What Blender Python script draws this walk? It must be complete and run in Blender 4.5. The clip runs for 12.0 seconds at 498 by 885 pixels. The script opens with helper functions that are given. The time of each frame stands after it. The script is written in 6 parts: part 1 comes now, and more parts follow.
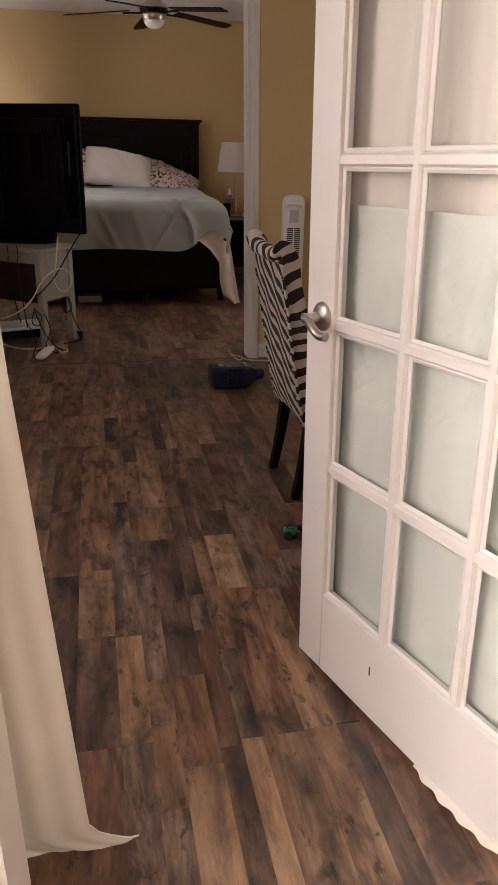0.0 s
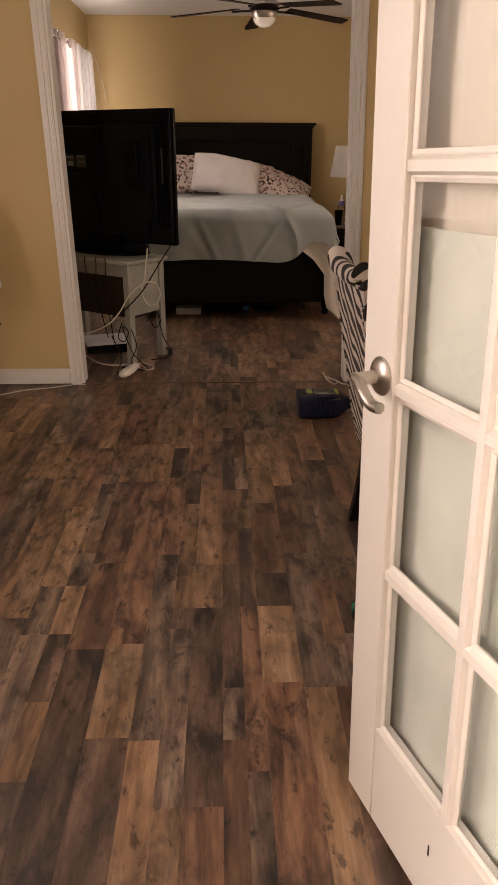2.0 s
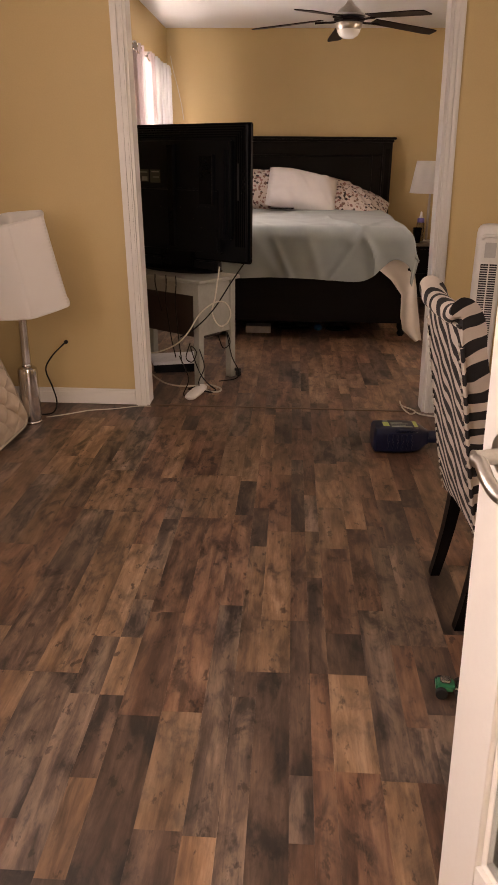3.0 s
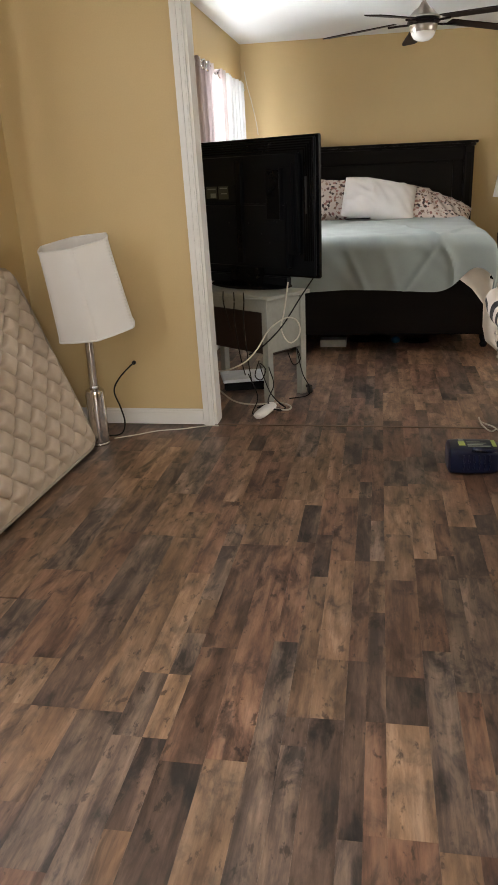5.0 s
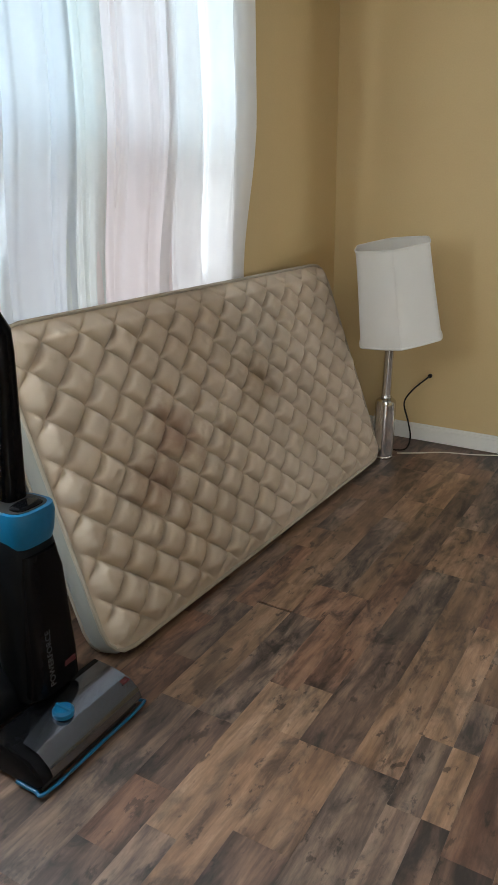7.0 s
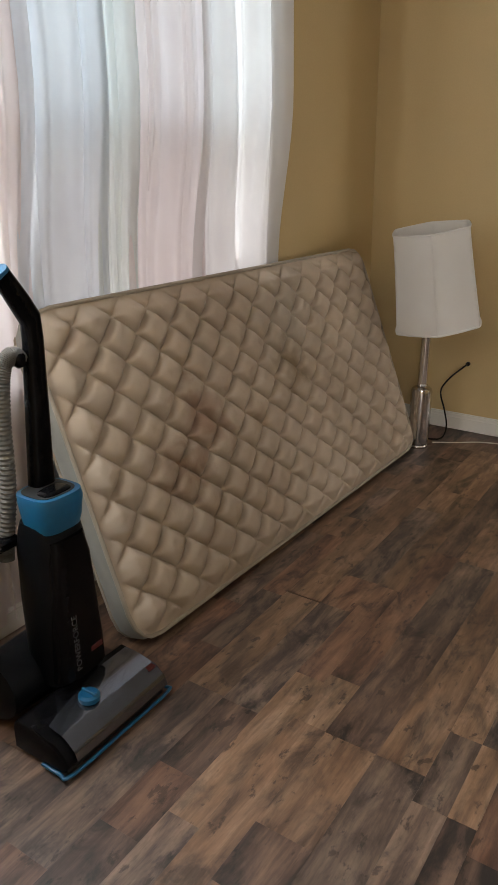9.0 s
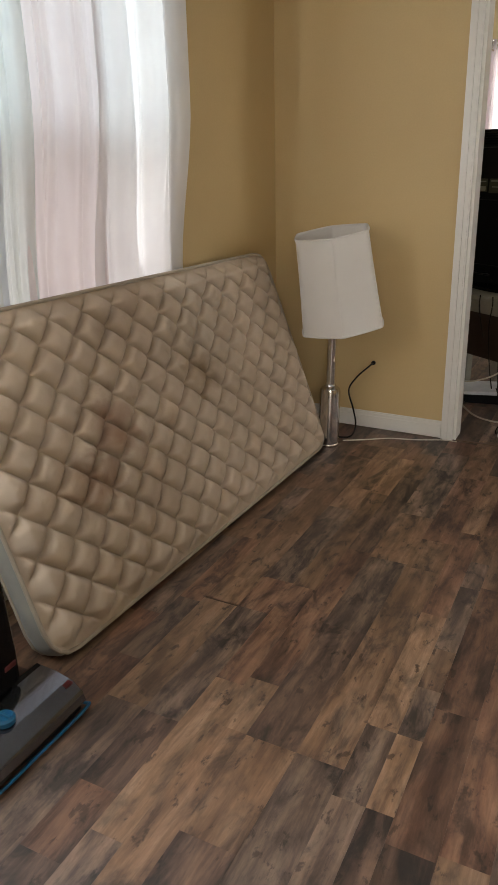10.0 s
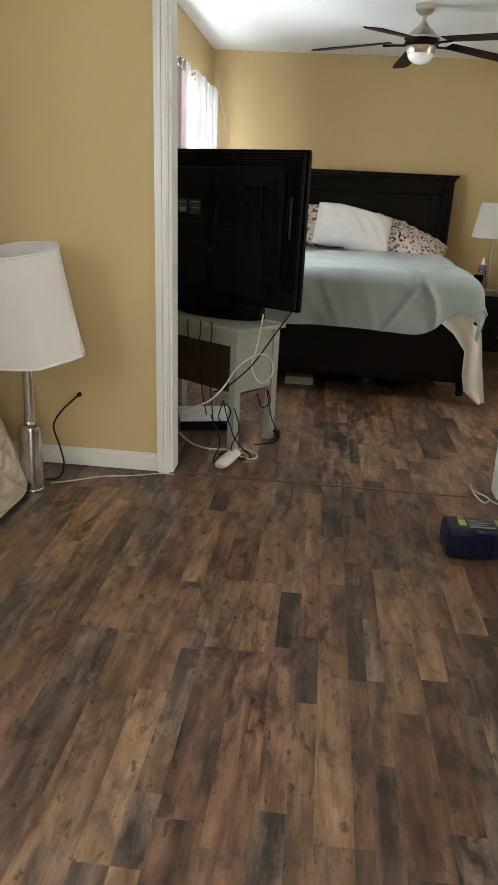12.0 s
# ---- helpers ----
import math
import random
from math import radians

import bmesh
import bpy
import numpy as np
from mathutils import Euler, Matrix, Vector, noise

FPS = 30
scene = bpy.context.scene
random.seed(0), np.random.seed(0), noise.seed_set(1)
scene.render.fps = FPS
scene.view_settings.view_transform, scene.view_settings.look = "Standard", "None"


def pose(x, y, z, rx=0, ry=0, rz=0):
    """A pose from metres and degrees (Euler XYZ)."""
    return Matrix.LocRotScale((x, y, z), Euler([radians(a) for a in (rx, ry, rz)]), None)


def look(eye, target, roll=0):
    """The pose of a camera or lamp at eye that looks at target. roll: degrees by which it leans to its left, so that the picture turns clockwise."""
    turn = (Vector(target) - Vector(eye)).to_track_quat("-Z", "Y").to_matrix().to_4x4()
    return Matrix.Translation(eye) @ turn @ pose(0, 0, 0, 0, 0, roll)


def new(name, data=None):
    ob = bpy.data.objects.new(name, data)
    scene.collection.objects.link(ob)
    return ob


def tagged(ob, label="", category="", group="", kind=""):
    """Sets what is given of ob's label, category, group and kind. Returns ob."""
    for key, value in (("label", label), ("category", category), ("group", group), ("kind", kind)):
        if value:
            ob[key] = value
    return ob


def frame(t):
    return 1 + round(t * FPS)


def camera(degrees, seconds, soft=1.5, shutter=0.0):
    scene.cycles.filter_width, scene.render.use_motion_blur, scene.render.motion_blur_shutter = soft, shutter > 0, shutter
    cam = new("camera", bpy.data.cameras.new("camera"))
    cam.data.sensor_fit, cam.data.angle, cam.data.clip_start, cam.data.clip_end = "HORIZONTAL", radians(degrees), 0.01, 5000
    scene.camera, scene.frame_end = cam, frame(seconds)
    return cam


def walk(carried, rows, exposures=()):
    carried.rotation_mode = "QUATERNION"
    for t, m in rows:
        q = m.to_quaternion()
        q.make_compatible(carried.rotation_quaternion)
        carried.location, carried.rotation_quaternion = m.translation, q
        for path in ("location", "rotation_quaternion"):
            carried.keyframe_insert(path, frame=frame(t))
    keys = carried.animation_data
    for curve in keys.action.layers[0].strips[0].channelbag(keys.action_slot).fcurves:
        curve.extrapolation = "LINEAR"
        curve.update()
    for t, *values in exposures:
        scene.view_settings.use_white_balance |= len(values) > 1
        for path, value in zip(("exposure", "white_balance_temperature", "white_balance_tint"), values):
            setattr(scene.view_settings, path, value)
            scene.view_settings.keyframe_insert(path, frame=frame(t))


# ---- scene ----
cam = camera(37.3, 12.0)
PATH = [
    (0, (0.038, 0.433, 1.272), (0.42, 2.249, 0.525), 1.3),
    (0.5, (0.145, 0.541, 1.29), (0.404, 2.383, 0.557), 0.6),
    (1, (0.257, 0.624, 1.289), (0.414, 2.481, 0.563), -0.2),
    (1.5, (0.288, 0.676, 1.27), (0.384, 2.524, 0.513), -0.6),
    (2, (0.264, 0.824, 1.272), (0.331, 2.681, 0.531), 0.2),
    (2.5, (0.223, 0.967, 1.285), (0.206, 2.831, 0.562), 0.6),
    (3, (0.227, 1.048, 1.291), (0.127, 2.913, 0.576), 0.5),
    (5, (0.319, 1.179, 1.294), (-0.019, 3.029, 0.611), -2.5),
    (5.5, (0.312, 1.189, 1.284), (-0.136, 3.013, 0.598), -1.9),
    (6, (0.227, 1.24, 1.293), (-0.382, 3.021, 0.616), -0.7),
    (6.5, (0.108, 1.294, 1.318), (-0.685, 3.007, 0.658), -0.1),
    (7, (0.061, 1.326, 1.292), (-0.89, 2.953, 0.622), 0.2),
    (7.5, (0.045, 1.345, 1.282), (-1.002, 2.905, 0.595), 0.6),
    (9.5, (0.072, 1.357, 1.299), (-0.924, 2.938, 0.584), -0.6),
    (10, (0.087, 1.365, 1.309), (-0.75, 3.039, 0.604), -0.2),
    (10.5, (0.104, 1.403, 1.3), (-0.553, 3.163, 0.613), 0.0),
    (11, (0.116, 1.426, 1.296), (-0.313, 3.258, 0.617), 0.8),
    (11.5, (0.126, 1.537, 1.28), (-0.114, 3.405, 0.607), 1.9),
    (12, (0.094, 1.724, 1.285), (-0.07, 3.611, 0.642), 3.0),
]

# exposure and white balance of the clip
EXPO = [(0.0, -0.42, 7500, 28), (1.5, -0.2, 8300, 28), (2.0, -0.02, 8600, 30), (2.5, 0.2, 8900, 37), (3.2, 0.35, 8100, 28), (4.8, 0.64, 6600, 11), (5.5, 0.82, 6450, 8),
        (6.5, 0.6, 6150, 3), (7.5, 0.4, 5800, 4), (9.5, 0.1, 6700, 11), (10.5, 0.55, 6500, 7), (11.3, 0.66, 6450, 4), (12.0, 0.74, 6300, 4)]
walk(cam, [(t, look(eye, target, roll)) for t, eye, target, roll in PATH], EXPO)

# ---- world, sun, window light ----
world = bpy.data.worlds.new("sky")
scene.world = world
world.use_nodes = True
sky = world.node_tree.nodes.new("ShaderNodeTexSky")
sky.sky_type, sky.sun_disc = "NISHITA", False
sky.sun_elevation, sky.sun_rotation = radians(48), radians(60)
world.node_tree.links.new(sky.outputs[0], world.node_tree.nodes["Background"].inputs[0])
world.node_tree.nodes["Background"].inputs[1].default_value = 0.12

sun = new("sun", bpy.data.lights.new("sun", "SUN"))
sun.data.energy, sun.data.angle, sun.data.color = 3.0, radians(0.5), (1.0, 0.95, 0.86)
sun.matrix_world = look((6 * math.sin(radians(60)), 6 * math.cos(radians(60)), 6.7), (0, 0, 0))


def window_light(name, eye, target, w, h, watts, color):
    lamp = new(name, bpy.data.lights.new(name, "AREA"))
    lamp.data.shape, lamp.data.size, lamp.data.size_y = "RECTANGLE", w, h
    lamp.data.energy, lamp.data.color = watts, color
    lamp.matrix_world = look(eye, target)
    return lamp


# daylight in the openings of the windows; east and back west are added fill
window_light("daylight_living_upper", (-1.66, 3.22, 1.75), (0, 3.22, 1.75), 1.45, 0.66, 8.5, (0.84, 0.94, 1.0))
window_light("daylight_living_lower", (-1.66, 3.22, 1.05), (0, 3.22, 1.05), 1.45, 0.60, 4.6, (1.0, 0.88, 0.85))
window_light("daylight_living_north", (-1.63, 3.70, 1.5), (-1.2, 4.965, 1.6), 0.45, 1.1, 1.6, (0.92, 0.97, 1.0))
window_light("daylight_bedroom_north", (-1.03, 7.86, 1.5), (-0.72, 8.70, 1.6), 0.22, 1.0, 9, (0.94, 0.97, 1.0))
window_light("daylight_living_south", (-1.66, 1.92, 1.62), (0, 2.7, 1.6), 0.85, 0.9, 32, (0.93, 0.97, 1.0))
window_light("daylight_bedroom", (-1.05, 7.3, 1.5), (0, 7.3, 1.5), 1.4, 1.0, 62, (0.92, 0.96, 1.0))
# fill through an added, unseen window, to brighten door and near floor
window_light("fill_back_west", (-1.62, -0.15, 1.5), (0, -0.15, 1.3), 1.6, 1.0, 118, (0.90, 0.97, 0.98))
window_light("daylight_back", (1.6, -2.36, 1.5), (0.9, 0, 1.3), 1.2, 1.0, 46, (1.0, 0.95, 0.9))
window_light("daylight_bedroom_east", (2.52, 6.0, 1.45), (0, 5.3, 1.2), 0.5, 1.0, 13, (1.0, 0.97, 0.93))
# fill from an added, unseen window in the east wall
window_light("fill_east", (2.97, 3.2, 1.5), (0, 3.2, 1.2), 1.1, 1.0, 9, (1.0, 0.97, 0.92))

# ---- materials ----
def shader(name, rough=0.5, metal=0.0):
    m = bpy.data.materials.new(name)
    m.use_nodes = True
    nt = m.node_tree
    b = nt.nodes["Principled BSDF"]
    b.inputs["Roughness"].default_value = rough
    b.inputs["Metallic"].default_value = metal
    return m, nt, b


def node(nt, kind, **sockets):
    n = nt.nodes.new(kind)
    for key, value in sockets.items():
        n.inputs[key.replace("_", " ")].default_value = value
    return n


def ramp(nt, fac, stops):
    r = nt.nodes.new("ShaderNodeValToRGB")
    while len(r.color_ramp.elements) < len(stops):
        r.color_ramp.elements.new(0.5)
    for e, (at, c) in zip(r.color_ramp.elements, stops):
        e.position, e.color = at, (*c, 1)
    nt.links.new(fac, r.inputs[0])
    return r.outputs[0]


def coords(nt, scale=(1, 1, 1), kind="Object"):
    c = nt.nodes.new("ShaderNodeTexCoord")
    m = nt.nodes.new("ShaderNodeMapping")
    m.inputs["Scale"].default_value = scale
    nt.links.new(c.outputs[kind], m.inputs["Vector"])
    return m.outputs[0]


def bump(nt, b, height, strength, distance=0.01):
    n = nt.nodes.new("ShaderNodeBump")
    n.inputs["Strength"].default_value, n.inputs["Distance"].default_value = strength, distance
    nt.links.new(height, n.inputs["Height"])
    nt.links.new(n.outputs[0], b.inputs["Normal"])


def mottled(name, dark, light, rough=0.5, metal=0.0, big=2.0, fine=60.0, relief=0.15, scale=(1, 1, 1), coat=0.0):
    """A surface with broad and fine variation of colour, and fine relief."""
    m, nt, b = shader(name, rough, metal)
    v = coords(nt, scale)
    n1 = node(nt, "ShaderNodeTexNoise", Scale=big, Detail=4.0)
    n2 = node(nt, "ShaderNodeTexNoise", Scale=fine, Detail=3.0)
    for n in (n1, n2):
        nt.links.new(v, n.inputs["Vector"])
    mix = node(nt, "ShaderNodeMath")
    mix.operation = "MULTIPLY_ADD"
    mix.inputs[1].default_value = 0.35
    nt.links.new(n2.outputs[0], mix.inputs[0])
    half = node(nt, "ShaderNodeMath")
    half.operation = "MULTIPLY"
    half.inputs[1].default_value = 0.65
    nt.links.new(n1.outputs[0], half.inputs[0])
    nt.links.new(half.outputs[0], mix.inputs[2])
    nt.links.new(ramp(nt, mix.outputs[0], ((0.3, dark), (0.7, light))), b.inputs["Base Color"])
    if relief:
        bump(nt, b, n2.outputs[0], relief, 0.002)
    b.inputs["Coat Weight"].default_value = coat
    if max(light) < 0.02:
        b.inputs["Specular IOR Level"].default_value = 0.12
    return m


def wood_plank(name, tones, smudge=0.7):
    """Printed wood plank: long grain, dark mottling and knots, tone by piece."""
    m, nt, b = shader(name, 0.42)
    g = nt.nodes.new("ShaderNodeNewGeometry")
    o = nt.nodes.new("ShaderNodeObjectInfo")
    add = nt.nodes.new("ShaderNodeMath")
    add.operation = "ADD"
    nt.links.new(g.outputs["Random Per Island"], add.inputs[0])
    nt.links.new(o.outputs["Random"], add.inputs[1])
    shift = nt.nodes.new("ShaderNodeVectorMath")
    shift.operation = "MULTIPLY_ADD"
    shift.inputs[1].default_value = (7.3, 11.9, 5.1)
    nt.links.new(add.outputs[0], shift.inputs[0])
    nt.links.new(g.outputs["Position"], shift.inputs[2])
    outs = []
    for scale, size, detail, dist in (((15, 2.2, 1), 1.4, 8, 0.35), ((60, 3.0, 1), 2.0, 9, 0.5), ((12, 4.8, 1), 1.1, 12, 0.5), ((26, 13, 1), 1.2, 6, 0.2), ((120, 9.0, 1), 1.5, 5, 0.3)):
        mp = nt.nodes.new("ShaderNodeMapping")
        mp.inputs["Scale"].default_value = scale
        nt.links.new(shift.outputs[0], mp.inputs["Vector"])
        n = node(nt, "ShaderNodeTexNoise", Scale=size, Detail=float(detail), Distortion=dist, Roughness=0.66)
        nt.links.new(mp.outputs[0], n.inputs["Vector"])
        outs.append(n.outputs[0])
    base = ramp(nt, outs[0], ((0.37, tones[0]), (0.47, tones[1]), (0.55, tones[2]), (0.66, tones[3])))

    def multiply(a, c, fac, stops):
        k = nt.nodes.new("ShaderNodeMix")
        k.data_type, k.blend_type = "RGBA", "MULTIPLY"
        k.inputs["Factor"].default_value = fac
        nt.links.new(a, k.inputs["A"])
        nt.links.new(ramp(nt, c, stops), k.inputs["B"])
        return k.outputs["Result"]

    c = multiply(base, outs[1], 0.28, ((0.40, (0.50, 0.48, 0.46)), (0.56, (1.16, 1.13, 1.10))))
    c = multiply(c, outs[4], 0.14, ((0.38, (0.62, 0.60, 0.58)), (0.55, (1.08, 1.07, 1.06))))
    c = multiply(c, outs[2], smudge, ((0.375, (0.22, 0.23, 0.25)), (0.43, (0.56, 0.56, 0.57)), (0.49, (0.96, 0.95, 0.94)), (0.62, (1.34, 1.30, 1.25))))
    c = multiply(c, outs[3], 0.75, ((0.35, (0.16, 0.15, 0.15)), (0.41, (1, 1, 1))))
    hs = nt.nodes.new("ShaderNodeHueSaturation")
    val = nt.nodes.new("ShaderNodeMapRange")
    val.inputs["From Max"].default_value, val.inputs["To Min"].default_value, val.inputs["To Max"].default_value = 1.0, 0.70, 1.12
    nt.links.new(o.outputs["Random"], val.inputs[0])
    hs.inputs["Saturation"].default_value = 1.12
    nt.links.new(val.outputs[0], hs.inputs["Value"])
    nt.links.new(c, hs.inputs["Color"])
    nt.links.new(hs.outputs[0], b.inputs["Base Color"])
    nt.links.new(ramp(nt, outs[2], ((0.3, (0.52,) * 3), (0.7, (0.38,) * 3))), b.inputs["Roughness"])
    b.inputs["Specular IOR Level"].default_value = 0.7
    bump(nt, b, outs[1], 0.12, 0.001)
    return m


def cloth(name, color, sheer=0.0, weave=900.0, rough=0.9, shade=None):
    """Woven cloth; sheer lets that share of light through."""
    m, nt, b = shader(name, rough)
    v = coords(nt)
    n = node(nt, "ShaderNodeTexNoise", Scale=5.0, Detail=4.0)
    f = node(nt, "ShaderNodeTexNoise", Scale=weave / 4, Detail=2.0)
    nt.links.new(v, n.inputs["Vector"])
    nt.links.new(v, f.inputs["Vector"])
    col = ramp(nt, n.outputs[0], ((0.3, shade or tuple(c * 0.9 for c in color)), (0.7, color)))
    nt.links.new(col, b.inputs["Base Color"])
    bump(nt, b, f.outputs[0], 0.25, 0.001)
    b.inputs["Sheen Weight"].default_value = 0.15
    if sheer:
        t = nt.nodes.new("ShaderNodeBsdfTranslucent")
        nt.links.new(col, t.inputs[0])
        k = nt.nodes.new("ShaderNodeMixShader")
        k.inputs[0].default_value = sheer
        nt.links.new(b.outputs[0], k.inputs[1])
        nt.links.new(t.outputs[0], k.inputs[2])
        nt.links.new(k.outputs[0], nt.nodes["Material Output"].inputs[0])
    return m


WALL_PAINT = mottled("ochre_wall_paint", (0.527, 0.386, 0.190), (0.582, 0.432, 0.216), 0.62, big=1.2, fine=140, relief=0.18)
CEILING_PAINT = mottled("ceiling_paint", (0.70, 0.70, 0.69), (0.78, 0.78, 0.77), 0.8, big=1.0, fine=120, relief=0.2)
TRIM_PAINT = mottled("white_trim_paint", (0.69, 0.67, 0.63), (0.73, 0.71, 0.67), 0.35, big=3, fine=60, relief=0.04)
DOOR_PAINT = mottled("white_door_paint", (0.71, 0.68, 0.64), (0.75, 0.72, 0.68), 0.38, big=1.5, fine=90, relief=0.03)
PLANKS = [
    wood_plank("plank_tan", ((0.128, 0.076, 0.050), (0.186, 0.114, 0.075), (0.238, 0.152, 0.104), (0.30, 0.205, 0.146)), 0.75),
    wood_plank("plank_brown", ((0.074, 0.039, 0.028), (0.132, 0.073, 0.051), (0.178, 0.104, 0.073), (0.228, 0.142, 0.103)), 0.8),
    wood_plank("plank_grey", ((0.058, 0.041, 0.034), (0.116, 0.080, 0.063), (0.176, 0.125, 0.098), (0.238, 0.176, 0.140)), 0.95),
    wood_plank("plank_dark", ((0.034, 0.023, 0.019), (0.070, 0.044, 0.034), (0.108, 0.070, 0.053), (0.160, 0.106, 0.081)), 0.9),
    wood_plank("plank_light", ((0.155, 0.094, 0.061), (0.222, 0.140, 0.092), (0.282, 0.184, 0.125), (0.345, 0.238, 0.168)), 0.6),
]
SUBFLOOR = mottled("plank_joint", (0.065, 0.042, 0.029), (0.095, 0.062, 0.042), 0.7)
SHEER = cloth("sheer_white_curtain", (0.86, 0.85, 0.84), sheer=0.55, shade=(0.80, 0.78, 0.78))
SHEER_PINK = cloth("sheer_rose_curtain", (0.83, 0.765, 0.76), sheer=0.5, shade=(0.78, 0.71, 0.71))
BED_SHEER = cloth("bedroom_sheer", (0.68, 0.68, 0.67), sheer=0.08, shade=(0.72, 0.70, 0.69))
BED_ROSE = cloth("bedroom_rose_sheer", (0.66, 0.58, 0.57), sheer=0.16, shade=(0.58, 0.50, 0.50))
LINEN = cloth("cream_drape", (0.72, 0.705, 0.645), shade=(0.65, 0.635, 0.58))
PANE_CLOTH = cloth("pale_green_sheet", (0.68, 0.70, 0.62), shade=(0.56, 0.58, 0.51), weave=4000.0)
WHITE_CLOTH = cloth("white_voile", (0.92, 0.87, 0.78), sheer=0.35, shade=(0.87, 0.81, 0.72))
BLANKET = cloth("sage_blanket", (0.34, 0.395, 0.385), shade=(0.285, 0.33, 0.325), weave=500)
SHEET = cloth("cream_bedsheet", (0.70, 0.65, 0.58), shade=(0.62, 0.57, 0.50))
PILLOW = cloth("white_pillowcase", (0.80, 0.77, 0.75), shade=(0.72, 0.69, 0.68))
BLACK_WOOD = mottled("black_stained_wood", (0.003, 0.0025, 0.003), (0.007, 0.0055, 0.0055), 0.32, big=2, fine=40, relief=0.1, scale=(1, 8, 8))
TV_PLASTIC = mottled("black_textured_plastic", (0.0036, 0.0041, 0.0052), (0.0066, 0.0075, 0.0092), 0.4, big=3, fine=500, relief=0.2)
GLOSS_BLACK = mottled("gloss_black_plastic", (0.003, 0.003, 0.0035), (0.005, 0.005, 0.006), 0.16, big=3, fine=80, relief=0.02)
GREY_PAINT = mottled("grey_painted_wood", (0.24, 0.24, 0.21), (0.33, 0.33, 0.29), 0.5, big=4, fine=50, relief=0.15)
DARK_BROWN = mottled("dark_brown_board", (0.020, 0.009, 0.007), (0.036, 0.017, 0.012), 0.5, big=4, fine=50, relief=0.15)
NICKEL = mottled("brushed_nickel", (0.42, 0.38, 0.34), (0.56, 0.52, 0.47), 0.3, 1.0, big=4, fine=200, relief=0.05)
CHROME = mottled("polished_chrome", (0.62, 0.60, 0.58), (0.74, 0.72, 0.70), 0.14, 1.0, big=6, fine=60, relief=0.02)
SHADE_CLOTH = cloth("white_lampshade_cloth", (0.84, 0.81, 0.77), sheer=0.25, shade=(0.80, 0.77, 0.73))
WHITE_PLASTIC = mottled("white_plastic", (0.62, 0.60, 0.56), (0.72, 0.70, 0.66), 0.35, big=6, fine=100, relief=0.03)
# darker copy of the white plastic, for a shaded recess
SHADED_WHITE = mottled("shaded_white_plastic", (0.42, 0.41, 0.39), (0.50, 0.49, 0.46), 0.4, big=8, fine=90, relief=0.03)
CREAM_CABLE = mottled("cream_cable", (0.50, 0.46, 0.38), (0.6, 0.56, 0.47), 0.45, relief=0.0)
BLACK_CABLE = mottled("black_cable", (0.010, 0.009, 0.009), (0.018, 0.016, 0.015), 0.45, relief=0.0)
BLUE_PLASTIC = mottled("teal_blue_plastic", (0.004, 0.082, 0.185), (0.006, 0.11, 0.235), 0.35, big=5, fine=80, relief=0.03)
# bluish metallic grey stands in for bright window reflection on glossy black
REFLECTING_GREY = mottled("reflecting_grey_plastic", (0.085, 0.092, 0.112), (0.13, 0.14, 0.168), 0.16, 0.85, big=5, fine=120, relief=0.0, coat=0.8)
SILVER_PLASTIC = mottled("silver_grey_plastic", (0.16, 0.16, 0.17), (0.24, 0.24, 0.25), 0.25, big=5, fine=120, relief=0.03, coat=0.4)
HOSE_GREY = mottled("grey_hose", (0.105, 0.10, 0.09), (0.15, 0.142, 0.128), 0.5, relief=0.05)
NAVY_PLASTIC = mottled("navy_plastic", (0.003, 0.006, 0.024), (0.005, 0.010, 0.036), 0.3, big=5, fine=60, relief=0.04)
LABEL_GREEN = mottled("lime_label", (0.34, 0.44, 0.10), (0.42, 0.52, 0.14), 0.4, relief=0.0)
LABEL_PALE = mottled("pale_label", (0.22, 0.24, 0.20), (0.30, 0.32, 0.28), 0.4, relief=0.0)
LABEL_DARK = mottled("dull_label", (0.034, 0.040, 0.028), (0.048, 0.054, 0.038), 0.5, relief=0.0)
RED_MARK = mottled("red_mark", (0.07, 0.006, 0.009), (0.10, 0.009, 0.012), 0.4, relief=0.0)
GREEN_TOY = mottled("green_toy_plastic", (0.01, 0.16, 0.08), (0.02, 0.22, 0.11), 0.35, relief=0.02)
RUBBER = mottled("black_rubber", (0.012, 0.012, 0.012), (0.02, 0.02, 0.02), 0.7, relief=0.1)
BLADE_WOOD = mottled("walnut_blade", (0.008, 0.0045, 0.0045), (0.018, 0.009, 0.009), 0.45, big=3, fine=60, relief=0.1, scale=(1, 6, 1))
OPAL = mottled("opal_glass", (0.80, 0.78, 0.74), (0.86, 0.84, 0.80), 0.2, relief=0.0)
PAPER = mottled("printed_paper", (0.52, 0.55, 0.60), (0.70, 0.72, 0.75), 0.6, big=12, fine=60, relief=0.02)
NIGHT_WOOD = mottled("grey_washed_wood", (0.16, 0.13, 0.10), (0.26, 0.22, 0.18), 0.5, big=4, fine=60, relief=0.15)


